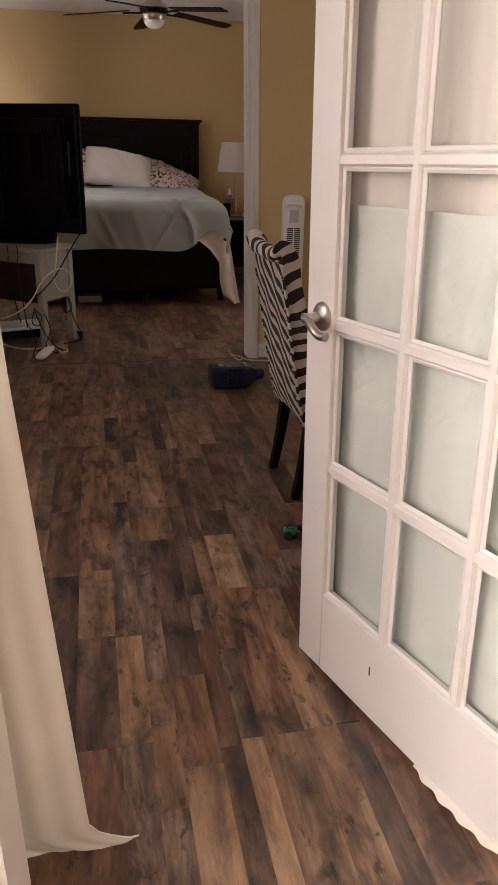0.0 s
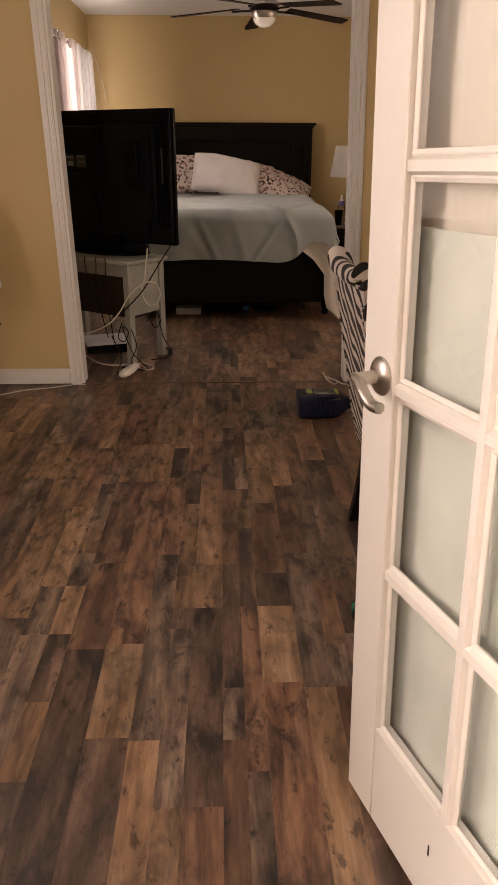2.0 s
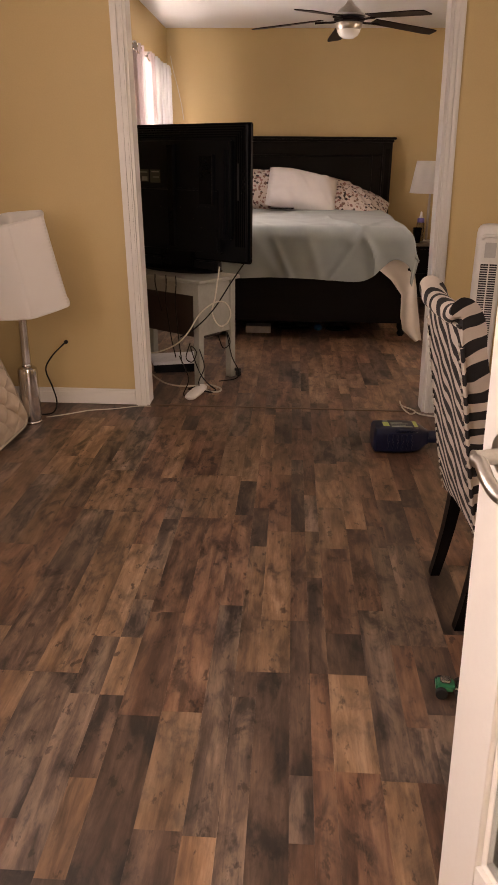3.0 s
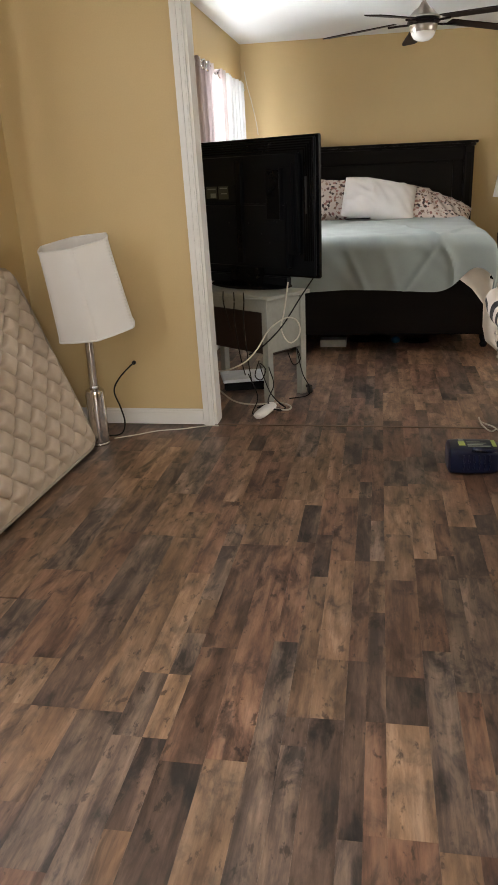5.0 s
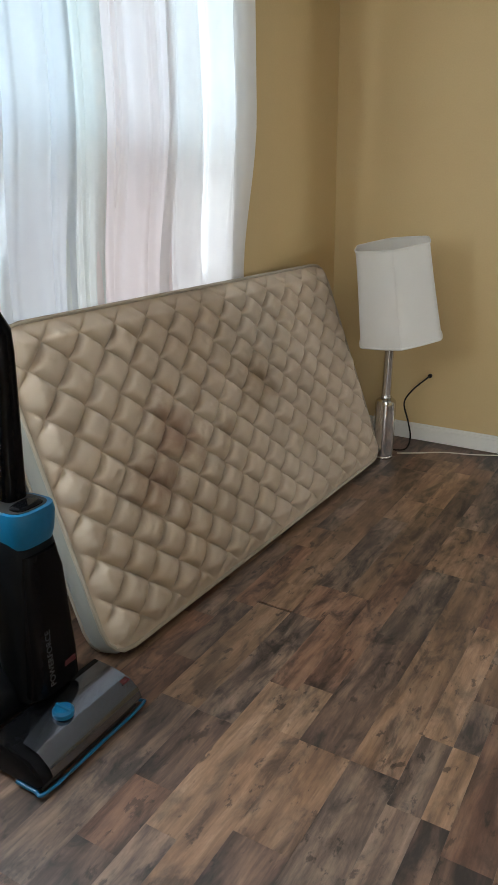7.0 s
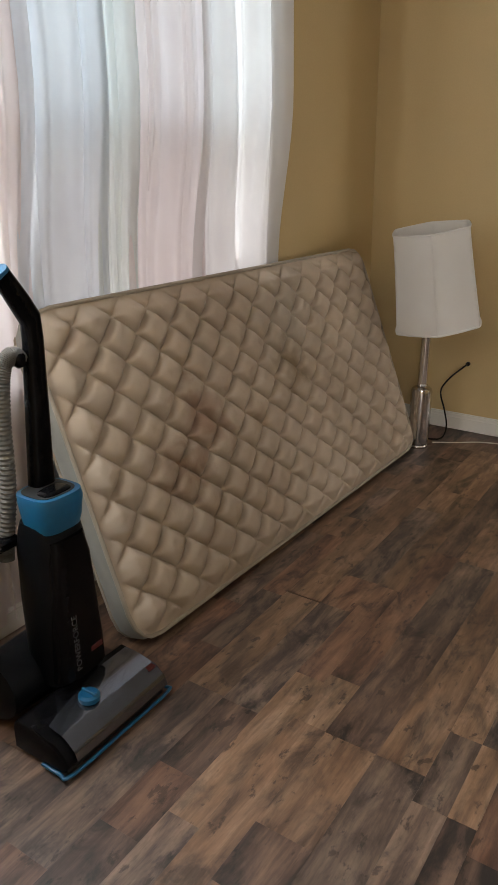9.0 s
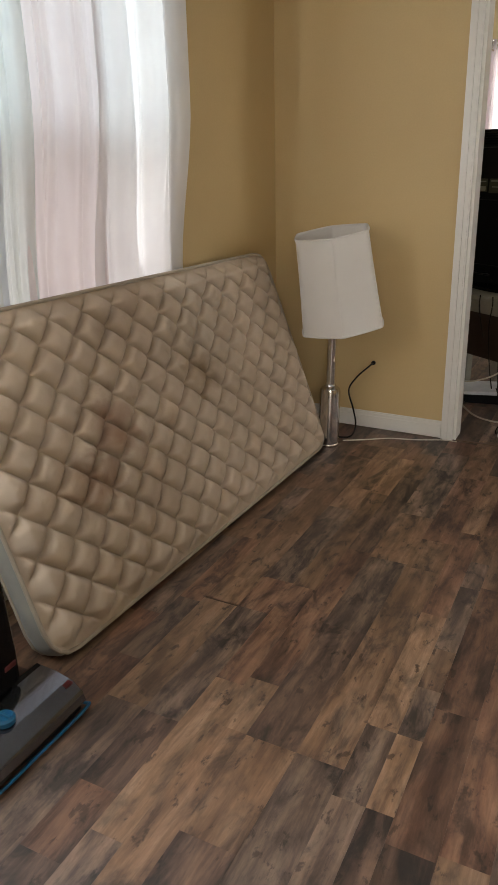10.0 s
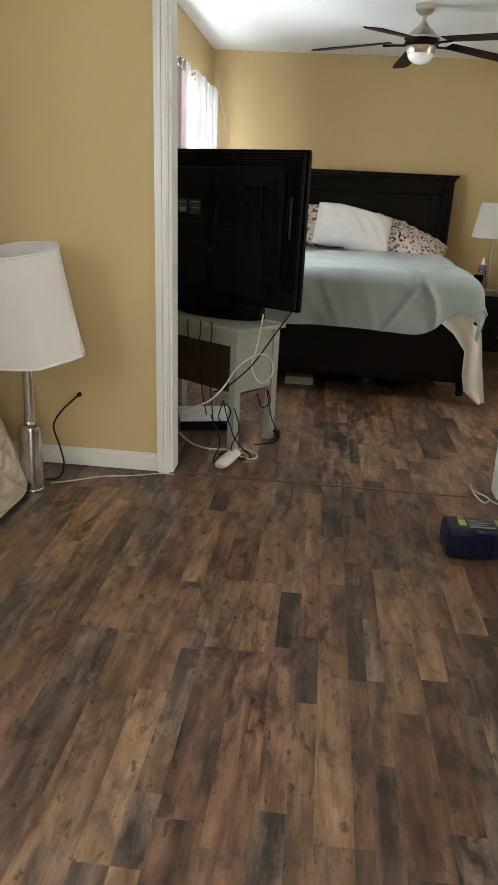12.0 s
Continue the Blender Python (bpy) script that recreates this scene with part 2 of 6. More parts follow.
def zebra():
    """Irregular black stripes that run slantwise over cream velvet."""
    m, nt, b = shader("zebra_print_velvet", 0.85)
    v = coords(nt)
    d = nt.nodes.new("ShaderNodeVectorMath")
    d.operation = "DOT_PRODUCT"
    d.inputs[1].default_value = (34, 74, -104)
    nt.links.new(v, d.inputs[0])
    mp = nt.nodes.new("ShaderNodeMapping")
    mp.inputs["Scale"].default_value = (5, 7, 3.6)
    nt.links.new(v, mp.inputs["Vector"])
    n = node(nt, "ShaderNodeTexNoise", Scale=1.0, Detail=1.5)
    nt.links.new(mp.outputs[0], n.inputs["Vector"])
    k = nt.nodes.new("ShaderNodeMath")
    k.operation = "MULTIPLY_ADD"
    k.inputs[1].default_value = 15.0
    nt.links.new(n.outputs[0], k.inputs[0])
    nt.links.new(d.outputs["Value"], k.inputs[2])
    sine = nt.nodes.new("ShaderNodeMath")
    sine.operation = "SINE"
    nt.links.new(k.outputs[0], sine.inputs[0])
    n2 = node(nt, "ShaderNodeTexNoise", Scale=16.0, Detail=1.0)
    nt.links.new(v, n2.inputs["Vector"])
    e = nt.nodes.new("ShaderNodeMath")
    e.operation = "MULTIPLY_ADD"
    e.inputs[1].default_value = 1.6
    nt.links.new(n2.outputs[0], e.inputs[0])
    nt.links.new(sine.outputs[0], e.inputs[2])
    nt.links.new(ramp(nt, e.outputs[0], ((0.76, (0.010, 0.008, 0.009)), (0.90, (0.50, 0.43, 0.375)))), b.inputs["Base Color"])
    f = node(nt, "ShaderNodeTexNoise", Scale=260.0, Detail=2.0)
    nt.links.new(v, f.inputs["Vector"])
    bump(nt, b, f.outputs[0], 0.3, 0.001)
    return m


def floral():
    m, nt, b = shader("floral_pillowcase", 0.85)
    v = coords(nt)
    vo = node(nt, "ShaderNodeTexVoronoi", Scale=30.0)
    n = node(nt, "ShaderNodeTexNoise", Scale=46.0, Detail=4.0)
    for k in (vo, n):
        nt.links.new(v, k.inputs["Vector"])
    mix = nt.nodes.new("ShaderNodeMath")
    mix.operation = "MULTIPLY_ADD"
    mix.inputs[1].default_value = 0.75
    nt.links.new(n.outputs[0], mix.inputs[0])
    half = nt.nodes.new("ShaderNodeMath")
    half.operation = "MULTIPLY"
    half.inputs[1].default_value = 0.5
    nt.links.new(vo.outputs["Distance"], half.inputs[0])
    nt.links.new(half.outputs[0], mix.inputs[2])
    spots = ramp(nt, mix.outputs[0], ((0.56, (0.0,) * 3), (0.60, (1.0,) * 3)))
    flowers = ramp(nt, vo.outputs["Color"], ((0.25, (0.035, 0.02, 0.022)), (0.45, (0.34, 0.16, 0.15)), (0.65, (0.28, 0.17, 0.12)), (0.8, (0.05, 0.035, 0.04))))
    k = nt.nodes.new("ShaderNodeMix")
    k.data_type = "RGBA"
    nt.links.new(spots, k.inputs["Factor"])
    nt.links.new(flowers, k.inputs["A"])
    k.inputs["B"].default_value = (0.62, 0.53, 0.48, 1)
    nt.links.new(k.outputs["Result"], b.inputs["Base Color"])
    return m


def glass():
    m, nt, b = shader("clear_glass", 0.02)
    b.inputs["Transmission Weight"].default_value, b.inputs["IOR"].default_value = 1.0, 1.45
    return m


def quilt():
    """Cream quilted ticking with old brown stains of its own shape."""
    m, nt, b = shader("quilted_ticking", 0.85)
    v = coords(nt)
    n = node(nt, "ShaderNodeTexNoise", Scale=9.0, Detail=6.0, Distortion=1.2)
    f = node(nt, "ShaderNodeTexNoise", Scale=420.0, Detail=2.0)
    big = node(nt, "ShaderNodeTexNoise", Scale=1.4, Detail=3.0)
    for k in (n, f, big):
        nt.links.new(v, k.inputs["Vector"])
    color = ramp(nt, big.outputs[0], ((0.35, (0.45, 0.358, 0.27)), (0.65, (0.545, 0.445, 0.345))))
    for (s, h), radius, strength, tint in (((0.53, 0.53), 0.15, 0.8, (0.30, 0.18, 0.125)), ((1.10, 0.58), 0.13, 0.85, (0.24, 0.155, 0.08)),
                                           ((0.38, 0.40), 0.13, 0.75, (0.26, 0.155, 0.10)), ((0.82, 0.47), 0.06, 0.6, (0.28, 0.18, 0.10)),
                                           ((0.72, 0.86), 0.34, 0.4, (0.42, 0.32, 0.24)), ((1.2, 0.80), 0.30, 0.35, (0.40, 0.36, 0.30))):
        d = nt.nodes.new("ShaderNodeVectorMath")
        d.operation = "DISTANCE"
        d.inputs[1].default_value = (s, h, 0)
        nt.links.new(v, d.inputs[0])
        e = nt.nodes.new("ShaderNodeMath")
        e.operation = "MULTIPLY_ADD"
        e.inputs[1].default_value = 2.2 * radius
        nt.links.new(n.outputs[0], e.inputs[0])
        g = nt.nodes.new("ShaderNodeMath")
        g.operation = "SUBTRACT"
        nt.links.new(d.outputs["Value"], g.inputs[0])
        g.inputs[1].default_value = 0.0
        nt.links.new(g.outputs[0], e.inputs[2])
        r = nt.nodes.new("ShaderNodeMapRange")
        r.inputs["From Min"].default_value, r.inputs["From Max"].default_value = radius * 1.2, radius * 2.1
        r.inputs["To Min"].default_value, r.inputs["To Max"].default_value = strength, 0.0
        nt.links.new(e.outputs[0], r.inputs[0])
        k = nt.nodes.new("ShaderNodeMix")
        k.data_type = "RGBA"
        nt.links.new(r.outputs[0], k.inputs["Factor"])
        nt.links.new(color, k.inputs["A"])
        k.inputs["B"].default_value = (*tint, 1)
        color = k.outputs["Result"]
    nt.links.new(color, b.inputs["Base Color"])
    bump(nt, b, f.outputs[0], 0.25, 0.001)
    return m


ZEBRA, FLORAL, GLASS, QUILT = zebra(), floral(), glass(), quilt()

# ---- mesh helpers ----
LEAN_X = -0.02  # the old walls lean this much to the west for each metre of height


def add_box(bm, lo, hi, bevel=0.0, segs=2):
    made = bmesh.ops.create_cube(bm, size=1.0)["verts"]
    for v in made:
        v.co = Vector((lo[i] + (v.co[i] + 0.5) * (hi[i] - lo[i]) for i in range(3)))
    if bevel:
        edges = list({e for v in made for e in v.link_edges})
        bmesh.ops.bevel(bm, geom=edges, offset=bevel, segments=segs, affect="EDGES", clamp_overlap=True)
    return bm


def box(lo, hi, bevel=0.0, segs=2):
    return add_box(bmesh.new(), lo, hi, bevel, segs)


def add_lathe(bm, profile, center=(0, 0, 0), segs=24, m=None, caps=True):
    """Turn a profile of (radius, height) round z."""
    rings = []
    for r, z in profile:
        ring = []
        for i in range(segs):
            a = math.tau * i / segs
            p = Vector((r * math.cos(a), r * math.sin(a), z))
            ring.append(bm.verts.new((m @ p if m else p) + Vector(center)))
        rings.append(ring)
    for a, b in zip(rings, rings[1:]):
        for i in range(segs):
            bm.faces.new((a[i], a[(i + 1) % segs], b[(i + 1) % segs], b[i]))
    if caps:
        bm.faces.new(rings[0][::-1])
        bm.faces.new(rings[-1])
    return bm


def lathe(profile, center=(0, 0, 0), segs=24, m=None, caps=True):
    return add_lathe(bmesh.new(), profile, center, segs, m, caps)


def smooth_path(points, steps=6):
    out = []
    pts = [Vector(p) for p in points]
    pts = [pts[0] * 2 - pts[1], *pts, pts[-1] * 2 - pts[-2]]
    for p0, p1, p2, p3 in zip(pts, pts[1:], pts[2:], pts[3:]):
        for k in range(steps):
            t = k / steps
            out.append(0.5 * ((2 * p1) + (p2 - p0) * t + (2 * p0 - 5 * p1 + 4 * p2 - p3) * t * t + (3 * p1 - p0 - 3 * p2 + p3) * t ** 3))
    out.append(pts[-2])
    return out


def add_tube(bm, points, radius, segs=8, ridges=0.0):
    rings = []
    up = Vector((0, 0, 1))
    for i, p in enumerate(points):
        d = (points[min(i + 1, len(points) - 1)] - points[max(i - 1, 0)]).normalized()
        side = d.cross(up)
        side = side.normalized() if side.length > 1e-3 else Vector((1, 0, 0))
        other = side.cross(d).normalized()
        r = radius * (1 + ridges * (i % 2))
        rings.append([bm.verts.new(p + side * r * math.cos(math.tau * k / segs) + other * r * math.sin(math.tau * k / segs)) for k in range(segs)])
    for a, b in zip(rings, rings[1:]):
        for k in range(segs):
            bm.faces.new((a[k], a[(k + 1) % segs], b[(k + 1) % segs], b[k]))
    bm.faces.new(rings[0])
    bm.faces.new(rings[-1][::-1])
    return bm


def tube(points, radius, segs=8, steps=6, ridges=0.0):
    return add_tube(bmesh.new(), smooth_path(points, steps), radius, segs, ridges)


def sheet(nu, nv, fn, thick=0.0):
    """A grid surface from fn(u, v), u and v from 0 to 1; thick gives it a second side."""
    bm = bmesh.new()
    g = [[bm.verts.new(fn(i / nu, j / nv)) for j in range(nv + 1)] for i in range(nu + 1)]
    for i in range(nu):
        for j in range(nv):
            bm.faces.new((g[i][j], g[i + 1][j], g[i + 1][j + 1], g[i][j + 1]))
    if thick:
        bm.normal_update()
        bmesh.ops.solidify(bm, geom=list(bm.faces), thickness=thick)
    return bm


def link_mesh(name, bm, material, smooth=True):
    bmesh.ops.recalc_face_normals(bm, faces=bm.faces)
    me = bpy.data.meshes.new(name)
    bm.to_mesh(me)
    bm.free()
    me.materials.append(material)
    if smooth:
        me.shade_smooth()
        me.set_sharp_from_angle(angle=radians(38))
    return new(name, me)


def part(name, bm, material, parent, label="", smooth=True):
    ob = link_mesh(name, bm, material, smooth)
    ob.parent = parent
    return tagged(ob, label)


def thing(name, m, label, category, group=""):
    ob = new(name)
    ob.empty_display_size = 0.1
    ob.matrix_world = m
    return tagged(ob, label, category, group)


def solo(name, bm, material, label, category, m=None, group=""):
    ob = link_mesh(name, bm, material)
    if m:
        ob.matrix_world = m
    return tagged(ob, label, category, group)


def setting(name, bm, material, label="", lean=True, category=""):
    if lean:
        for v in bm.verts:
            v.co.x += LEAN_X * v.co.z
    ob = link_mesh(name, bm, material, smooth=False)
    return tagged(ob, label, category, kind="structure")

# ---- large structure ----
CEIL = 2.42
WEST, EAST, WALL_Y, WALL_B = -1.535, 2.9, 4.965, 5.085     # living room; far wall with the wide opening
BED_WEST, BED_EAST, BED_Y = -0.935, 2.4, 8.70                # bedroom
SOUTH_F, SOUTH_B, BACK_Y = 1.27, 1.15, -2.3                 # wall with the french doors; back room
OPEN_L, OPEN_R, OPEN_TOP = -0.558, 0.983, 2.12
DOOR_L, DOOR_R, DOOR_TOP = -0.125, 0.90, 2.06


def wall_with_hole(name, axis, at, thick, a, b, holes, label, material=None):
    """A wall along an axis, from a to b, its inner face at 'at', with rectangular openings (from, to, sill, head)."""
    bm = bmesh.new()

    def piece(p, q, z0, z1):
        if q - p < 1e-4 or z1 - z0 < 1e-4:
            return
        lo, hi = ((p, min(at, at + thick), z0), (q, max(at, at + thick), z1)) if axis == "x" else ((min(at, at + thick), p, z0), (max(at, at + thick), q, z1))
        add_box(bm, lo, hi)

    x = a
    for h0, h1, z0, z1 in sorted(holes):
        piece(x, h0, 0, CEIL)
        piece(h0, h1, 0, z0)
        piece(h0, h1, z1, CEIL)
        x = h1
    piece(x, b, 0, CEIL)
    return setting(name, bm, material or WALL_PAINT, label, category="wall")


ground = setting("ground", box((-60, -60, -0.5), (60, 60, -0.25)), mottled("lawn", (0.04, 0.06, 0.02), (0.08, 0.10, 0.04), 0.9), "grass ground outside", lean=False, category="ground")
floor = setting("floor", box((-1.75, -2.5, -0.2), (3.1, 8.9, -0.003)), SUBFLOOR, "dark brown wood plank floor through all the rooms", lean=False, category="floor")
wall_with_hole("wall_west", "y", WEST, -0.12, SOUTH_F, WALL_Y, [(1.46, 3.98, 0.68, 2.12)], "ochre painted wall with a curtained window")
wall_with_hole("wall_far", "x", WALL_Y, 0.12, WEST - 0.12, EAST + 0.12, [(OPEN_L, OPEN_R, 0.0, OPEN_TOP)], "ochre painted wall with a wide cased opening to the bedroom")
wall_with_hole("wall_east", "y", EAST, 0.12, SOUTH_F, WALL_Y, [(2.6, 3.8, 0.9, 2.05)], "ochre painted wall with an added, unseen window")
wall_with_hole("wall_south", "x", SOUTH_B, 0.12, WEST - 0.12, EAST + 0.12, [(DOOR_L, DOOR_R, 0.0, DOOR_TOP)], "wall with the french door opening")
wall_with_hole("wall_back", "x", BACK_Y, -0.12, WEST - 0.12, EAST + 0.12, [(0.95, 2.25, 0.9, 2.05)], "plain wall with a window")
wall_with_hole("wall_back_west", "y", WEST, -0.12, BACK_Y, SOUTH_B, [(-0.95, 0.65, 0.9, 2.05)], "plain painted wall")
wall_with_hole("wall_back_east", "y", EAST, 0.12, BACK_Y, SOUTH_B, [], "plain painted wall")
wall_with_hole("wall_bedroom_west", "y", BED_WEST, -0.12, WALL_B, BED_Y, [(6.55, 8.05, 0.9, 2.05)], "ochre painted bedroom wall with a curtained window")
wall_with_hole("wall_bedroom_north", "x", BED_Y, 0.12, BED_WEST - 0.12, BED_EAST + 0.12, [], "ochre painted bedroom wall behind the bed")
wall_with_hole("wall_bedroom_east", "y", BED_EAST, 0.12, WALL_B, BED_Y, [(5.6, 6.4, 0.9, 2.05)], "ochre painted bedroom wall with a window")
setting("ceiling_living", box((WEST - 0.2, SOUTH_F, CEIL), (EAST + 0.2, WALL_Y, CEIL + 0.1)), CEILING_PAINT, "white ceiling", lean=False, category="ceiling")
setting("ceiling_back", box((WEST - 0.2, BACK_Y, CEIL), (EAST + 0.2, SOUTH_B, CEIL + 0.1)), CEILING_PAINT, "white ceiling", lean=False, category="ceiling")
setting("ceiling_bedroom", box((BED_WEST - 0.2, WALL_B, CEIL), (BED_EAST + 0.2, BED_Y, CEIL + 0.1)), CEILING_PAINT, "white bedroom ceiling", lean=False, category="ceiling")
setting("roof", box((WEST - 0.6, BACK_Y - 0.5, CEIL + 0.12), (EAST + 0.6, BED_Y + 0.5, CEIL + 0.3)), SUBFLOOR, "flat roof", lean=False, category="roof")


def window(name, axis, at, a, b, z0, z1, out):
    """A double-hung window: frame, sashes with panes, sill; out is the way to the outside along the wall's normal."""
    root = tagged(new(name), "white double-hung window with clear panes", "window", kind="structure")
    def put(pname, p, q, za, zb, d0, d1, material, label=""):
        lo, hi = sorted((at + out * d0, at + out * d1))
        bm = box((lo, p, za), (hi, q, zb), 0.003, 1) if axis == "y" else box((p, lo, za), (q, hi, zb), 0.003, 1)
        for v in bm.verts:
            v.co.x += LEAN_X * v.co.z
        return part(pname, bm, material, root, label, smooth=False)
    w = 0.05
    put("window_frame", a, a + w, z0, z1, 0.0, 0.11, TRIM_PAINT)
    put("window_frame", b - w, b, z0, z1, 0.0, 0.11, TRIM_PAINT)
    put("window_frame", a + w, b - w, z1 - w, z1, 0.0, 0.11, TRIM_PAINT)
    put("window_sill", a, b, z0, z0 + 0.03, 0.0, 0.11, TRIM_PAINT)
    mid = (a + b) / 2
    put("mullion", mid - 0.04, mid + 0.04, z0 + 0.03, z1 - w, 0.01, 0.10, TRIM_PAINT)
    for p, q in ((a + w, mid - 0.04), (mid + 0.04, b - w)):
        zm = (z0 + z1) / 2
        put("sash_rail", p, q, zm - 0.02, zm + 0.02, 0.04, 0.08, TRIM_PAINT)
        for za, zb, d in ((z0 + 0.03, zm - 0.02, 0.05), (zm + 0.02, z1 - w, 0.07)):
            pane = put("pane", p, q, za, zb, d, d + 0.004, GLASS)
            pane.visible_shadow = False
    return root


window("window_living", "y", WEST, 1.46, 3.98, 0.68, 2.12, -1)
window("window_bedroom", "y", BED_WEST, 6.55, 8.05, 0.9, 2.05, -1)
window("window_bedroom_east", "y", BED_EAST, 5.6, 6.4, 0.9, 2.05, 1)
window("window_back", "x", BACK_Y, 0.95, 2.25, 0.9, 2.05, -1)
# these two windows are added out of view, openings for the fill lamps
window("added_window_back_west", "y", WEST, -0.95, 0.65, 0.9, 2.05, -1)
window("added_window_east", "y", EAST, 2.6, 3.8, 0.9, 2.05, 1)

# casings, jamb linings and baseboards
def casing_profile(bm, x0, x1, y, z0, z1, toward):
    """A ribbed upright board between x0 (opening side) and x1, its back on the wall at y."""
    w = x1 - x0
    for f0, f1, d in ((0.0, 0.12, 0.016), (0.12, 0.38, 0.020), (0.38, 0.46, 0.015), (0.46, 0.80, 0.021), (0.80, 1.0, 0.013)):
        p, q = sorted((x0 + w * f0, x0 + w * f1))
        lo, hi = sorted((y, y + toward * d))
        add_box(bm, (p, lo, z0), (q, hi, z1))


for name, x0, x1 in (("casing_west", OPEN_L, OPEN_L - 0.059), ("casing_east", OPEN_R, OPEN_R + 0.052)):
    bm = bmesh.new()
    casing_profile(bm, x0, x1, WALL_Y, 0, OPEN_TOP + 0.07, -1)
    setting(name, bm, TRIM_PAINT, "white ribbed door casing beside the wide opening", category="trim")
    bm = bmesh.new()
    casing_profile(bm, x0, x1, WALL_B, 0, OPEN_TOP + 0.07, 1)
    setting(name, bm, TRIM_PAINT, "white ribbed door casing on the bedroom side", category="trim")
setting("casing_head", box((OPEN_L, WALL_Y - 0.02, OPEN_TOP), (OPEN_R, WALL_Y, OPEN_TOP + 0.07)), TRIM_PAINT, "white head casing", category="trim")
setting("jamb_west", box((OPEN_L, WALL_Y, 0), (OPEN_L + 0.014, WALL_B, OPEN_TOP)), TRIM_PAINT, "white jamb lining", category="trim")
setting("jamb_east", box((OPEN_R - 0.014, WALL_Y, 0), (OPEN_R, WALL_B, OPEN_TOP)), TRIM_PAINT, "white jamb lining", category="trim")
setting("jamb_head", box((OPEN_L + 0.014, WALL_Y, OPEN_TOP - 0.014), (OPEN_R - 0.014, WALL_B, OPEN_TOP)), TRIM_PAINT, "white jamb lining", category="trim")


def baseboard(name, lo, hi, axis, side):
    """Board with a thinner rounded top; side: the way it stands proud of the wall."""
    bm = bmesh.new()
    (x0, y0), (x1, y1) = lo, hi
    for z0, z1, d in ((0.004, 0.068, 0.014), (0.068, 0.082, 0.010), (0.082, 0.09, 0.006)):
        if axis == "x":
            a, b = sorted((y0, y0 + side * d))
            add_box(bm, (x0, a, z0), (x1, b, z1))
        else:
            a, b = sorted((x0, x0 + side * d))
            add_box(bm, (a, y0, z0), (b, y1, z1))
    setting(name, bm, TRIM_PAINT, "white wooden baseboard", category="baseboard")


baseboard("baseboard_far_west", (WEST + 0.015, WALL_Y), (OPEN_L - 0.061, WALL_Y), "x", -1)
baseboard("baseboard_far_east", (OPEN_R + 0.054, WALL_Y), (EAST - 0.015, WALL_Y), "x", -1)
baseboard("baseboard_west", (WEST, SOUTH_F + 0.015), (WEST, WALL_Y), "y", 1)
baseboard("baseboard_bedroom_north", (BED_WEST + 0.015, BED_Y), (BED_EAST, BED_Y), "x", -1)
baseboard("baseboard_bedroom_west", (BED_WEST, WALL_B), (BED_WEST, BED_Y), "y", 1)
setting("threshold", box((OPEN_L + 0.015, 4.955, 0.0), (OPEN_R - 0.015, 4.975, 0.0035), 0.0015, 1), mottled("threshold_wood", (0.09, 0.055, 0.035), (0.15, 0.10, 0.065), 0.4), "narrow brown threshold strip", lean=False, category="trim")
# frame of the french door opening
setting("door_jamb_west", box((DOOR_L, SOUTH_B - 0.01, 0), (DOOR_L + 0.018, SOUTH_F + 0.01, DOOR_TOP)), DOOR_PAINT, "white jamb of the french doors", category="trim")
setting("door_jamb_east", box((DOOR_R - 0.018, SOUTH_B - 0.01, 0), (DOOR_R, SOUTH_F + 0.01, DOOR_TOP)), DOOR_PAINT, "white jamb of the french doors", category="trim")
setting("door_casing_west", box((DOOR_L - 0.08, SOUTH_B - 0.02, 0), (DOOR_L + 0.006, SOUTH_B, DOOR_TOP + 0.07), 0.004, 1), DOOR_PAINT, "white painted door casing", category="trim")
setting("door_casing_east", box((DOOR_R - 0.006, SOUTH_B - 0.02, 0), (DOOR_R + 0.08, SOUTH_B, DOOR_TOP + 0.07), 0.004, 1), DOOR_PAINT, "white painted door casing", category="trim")

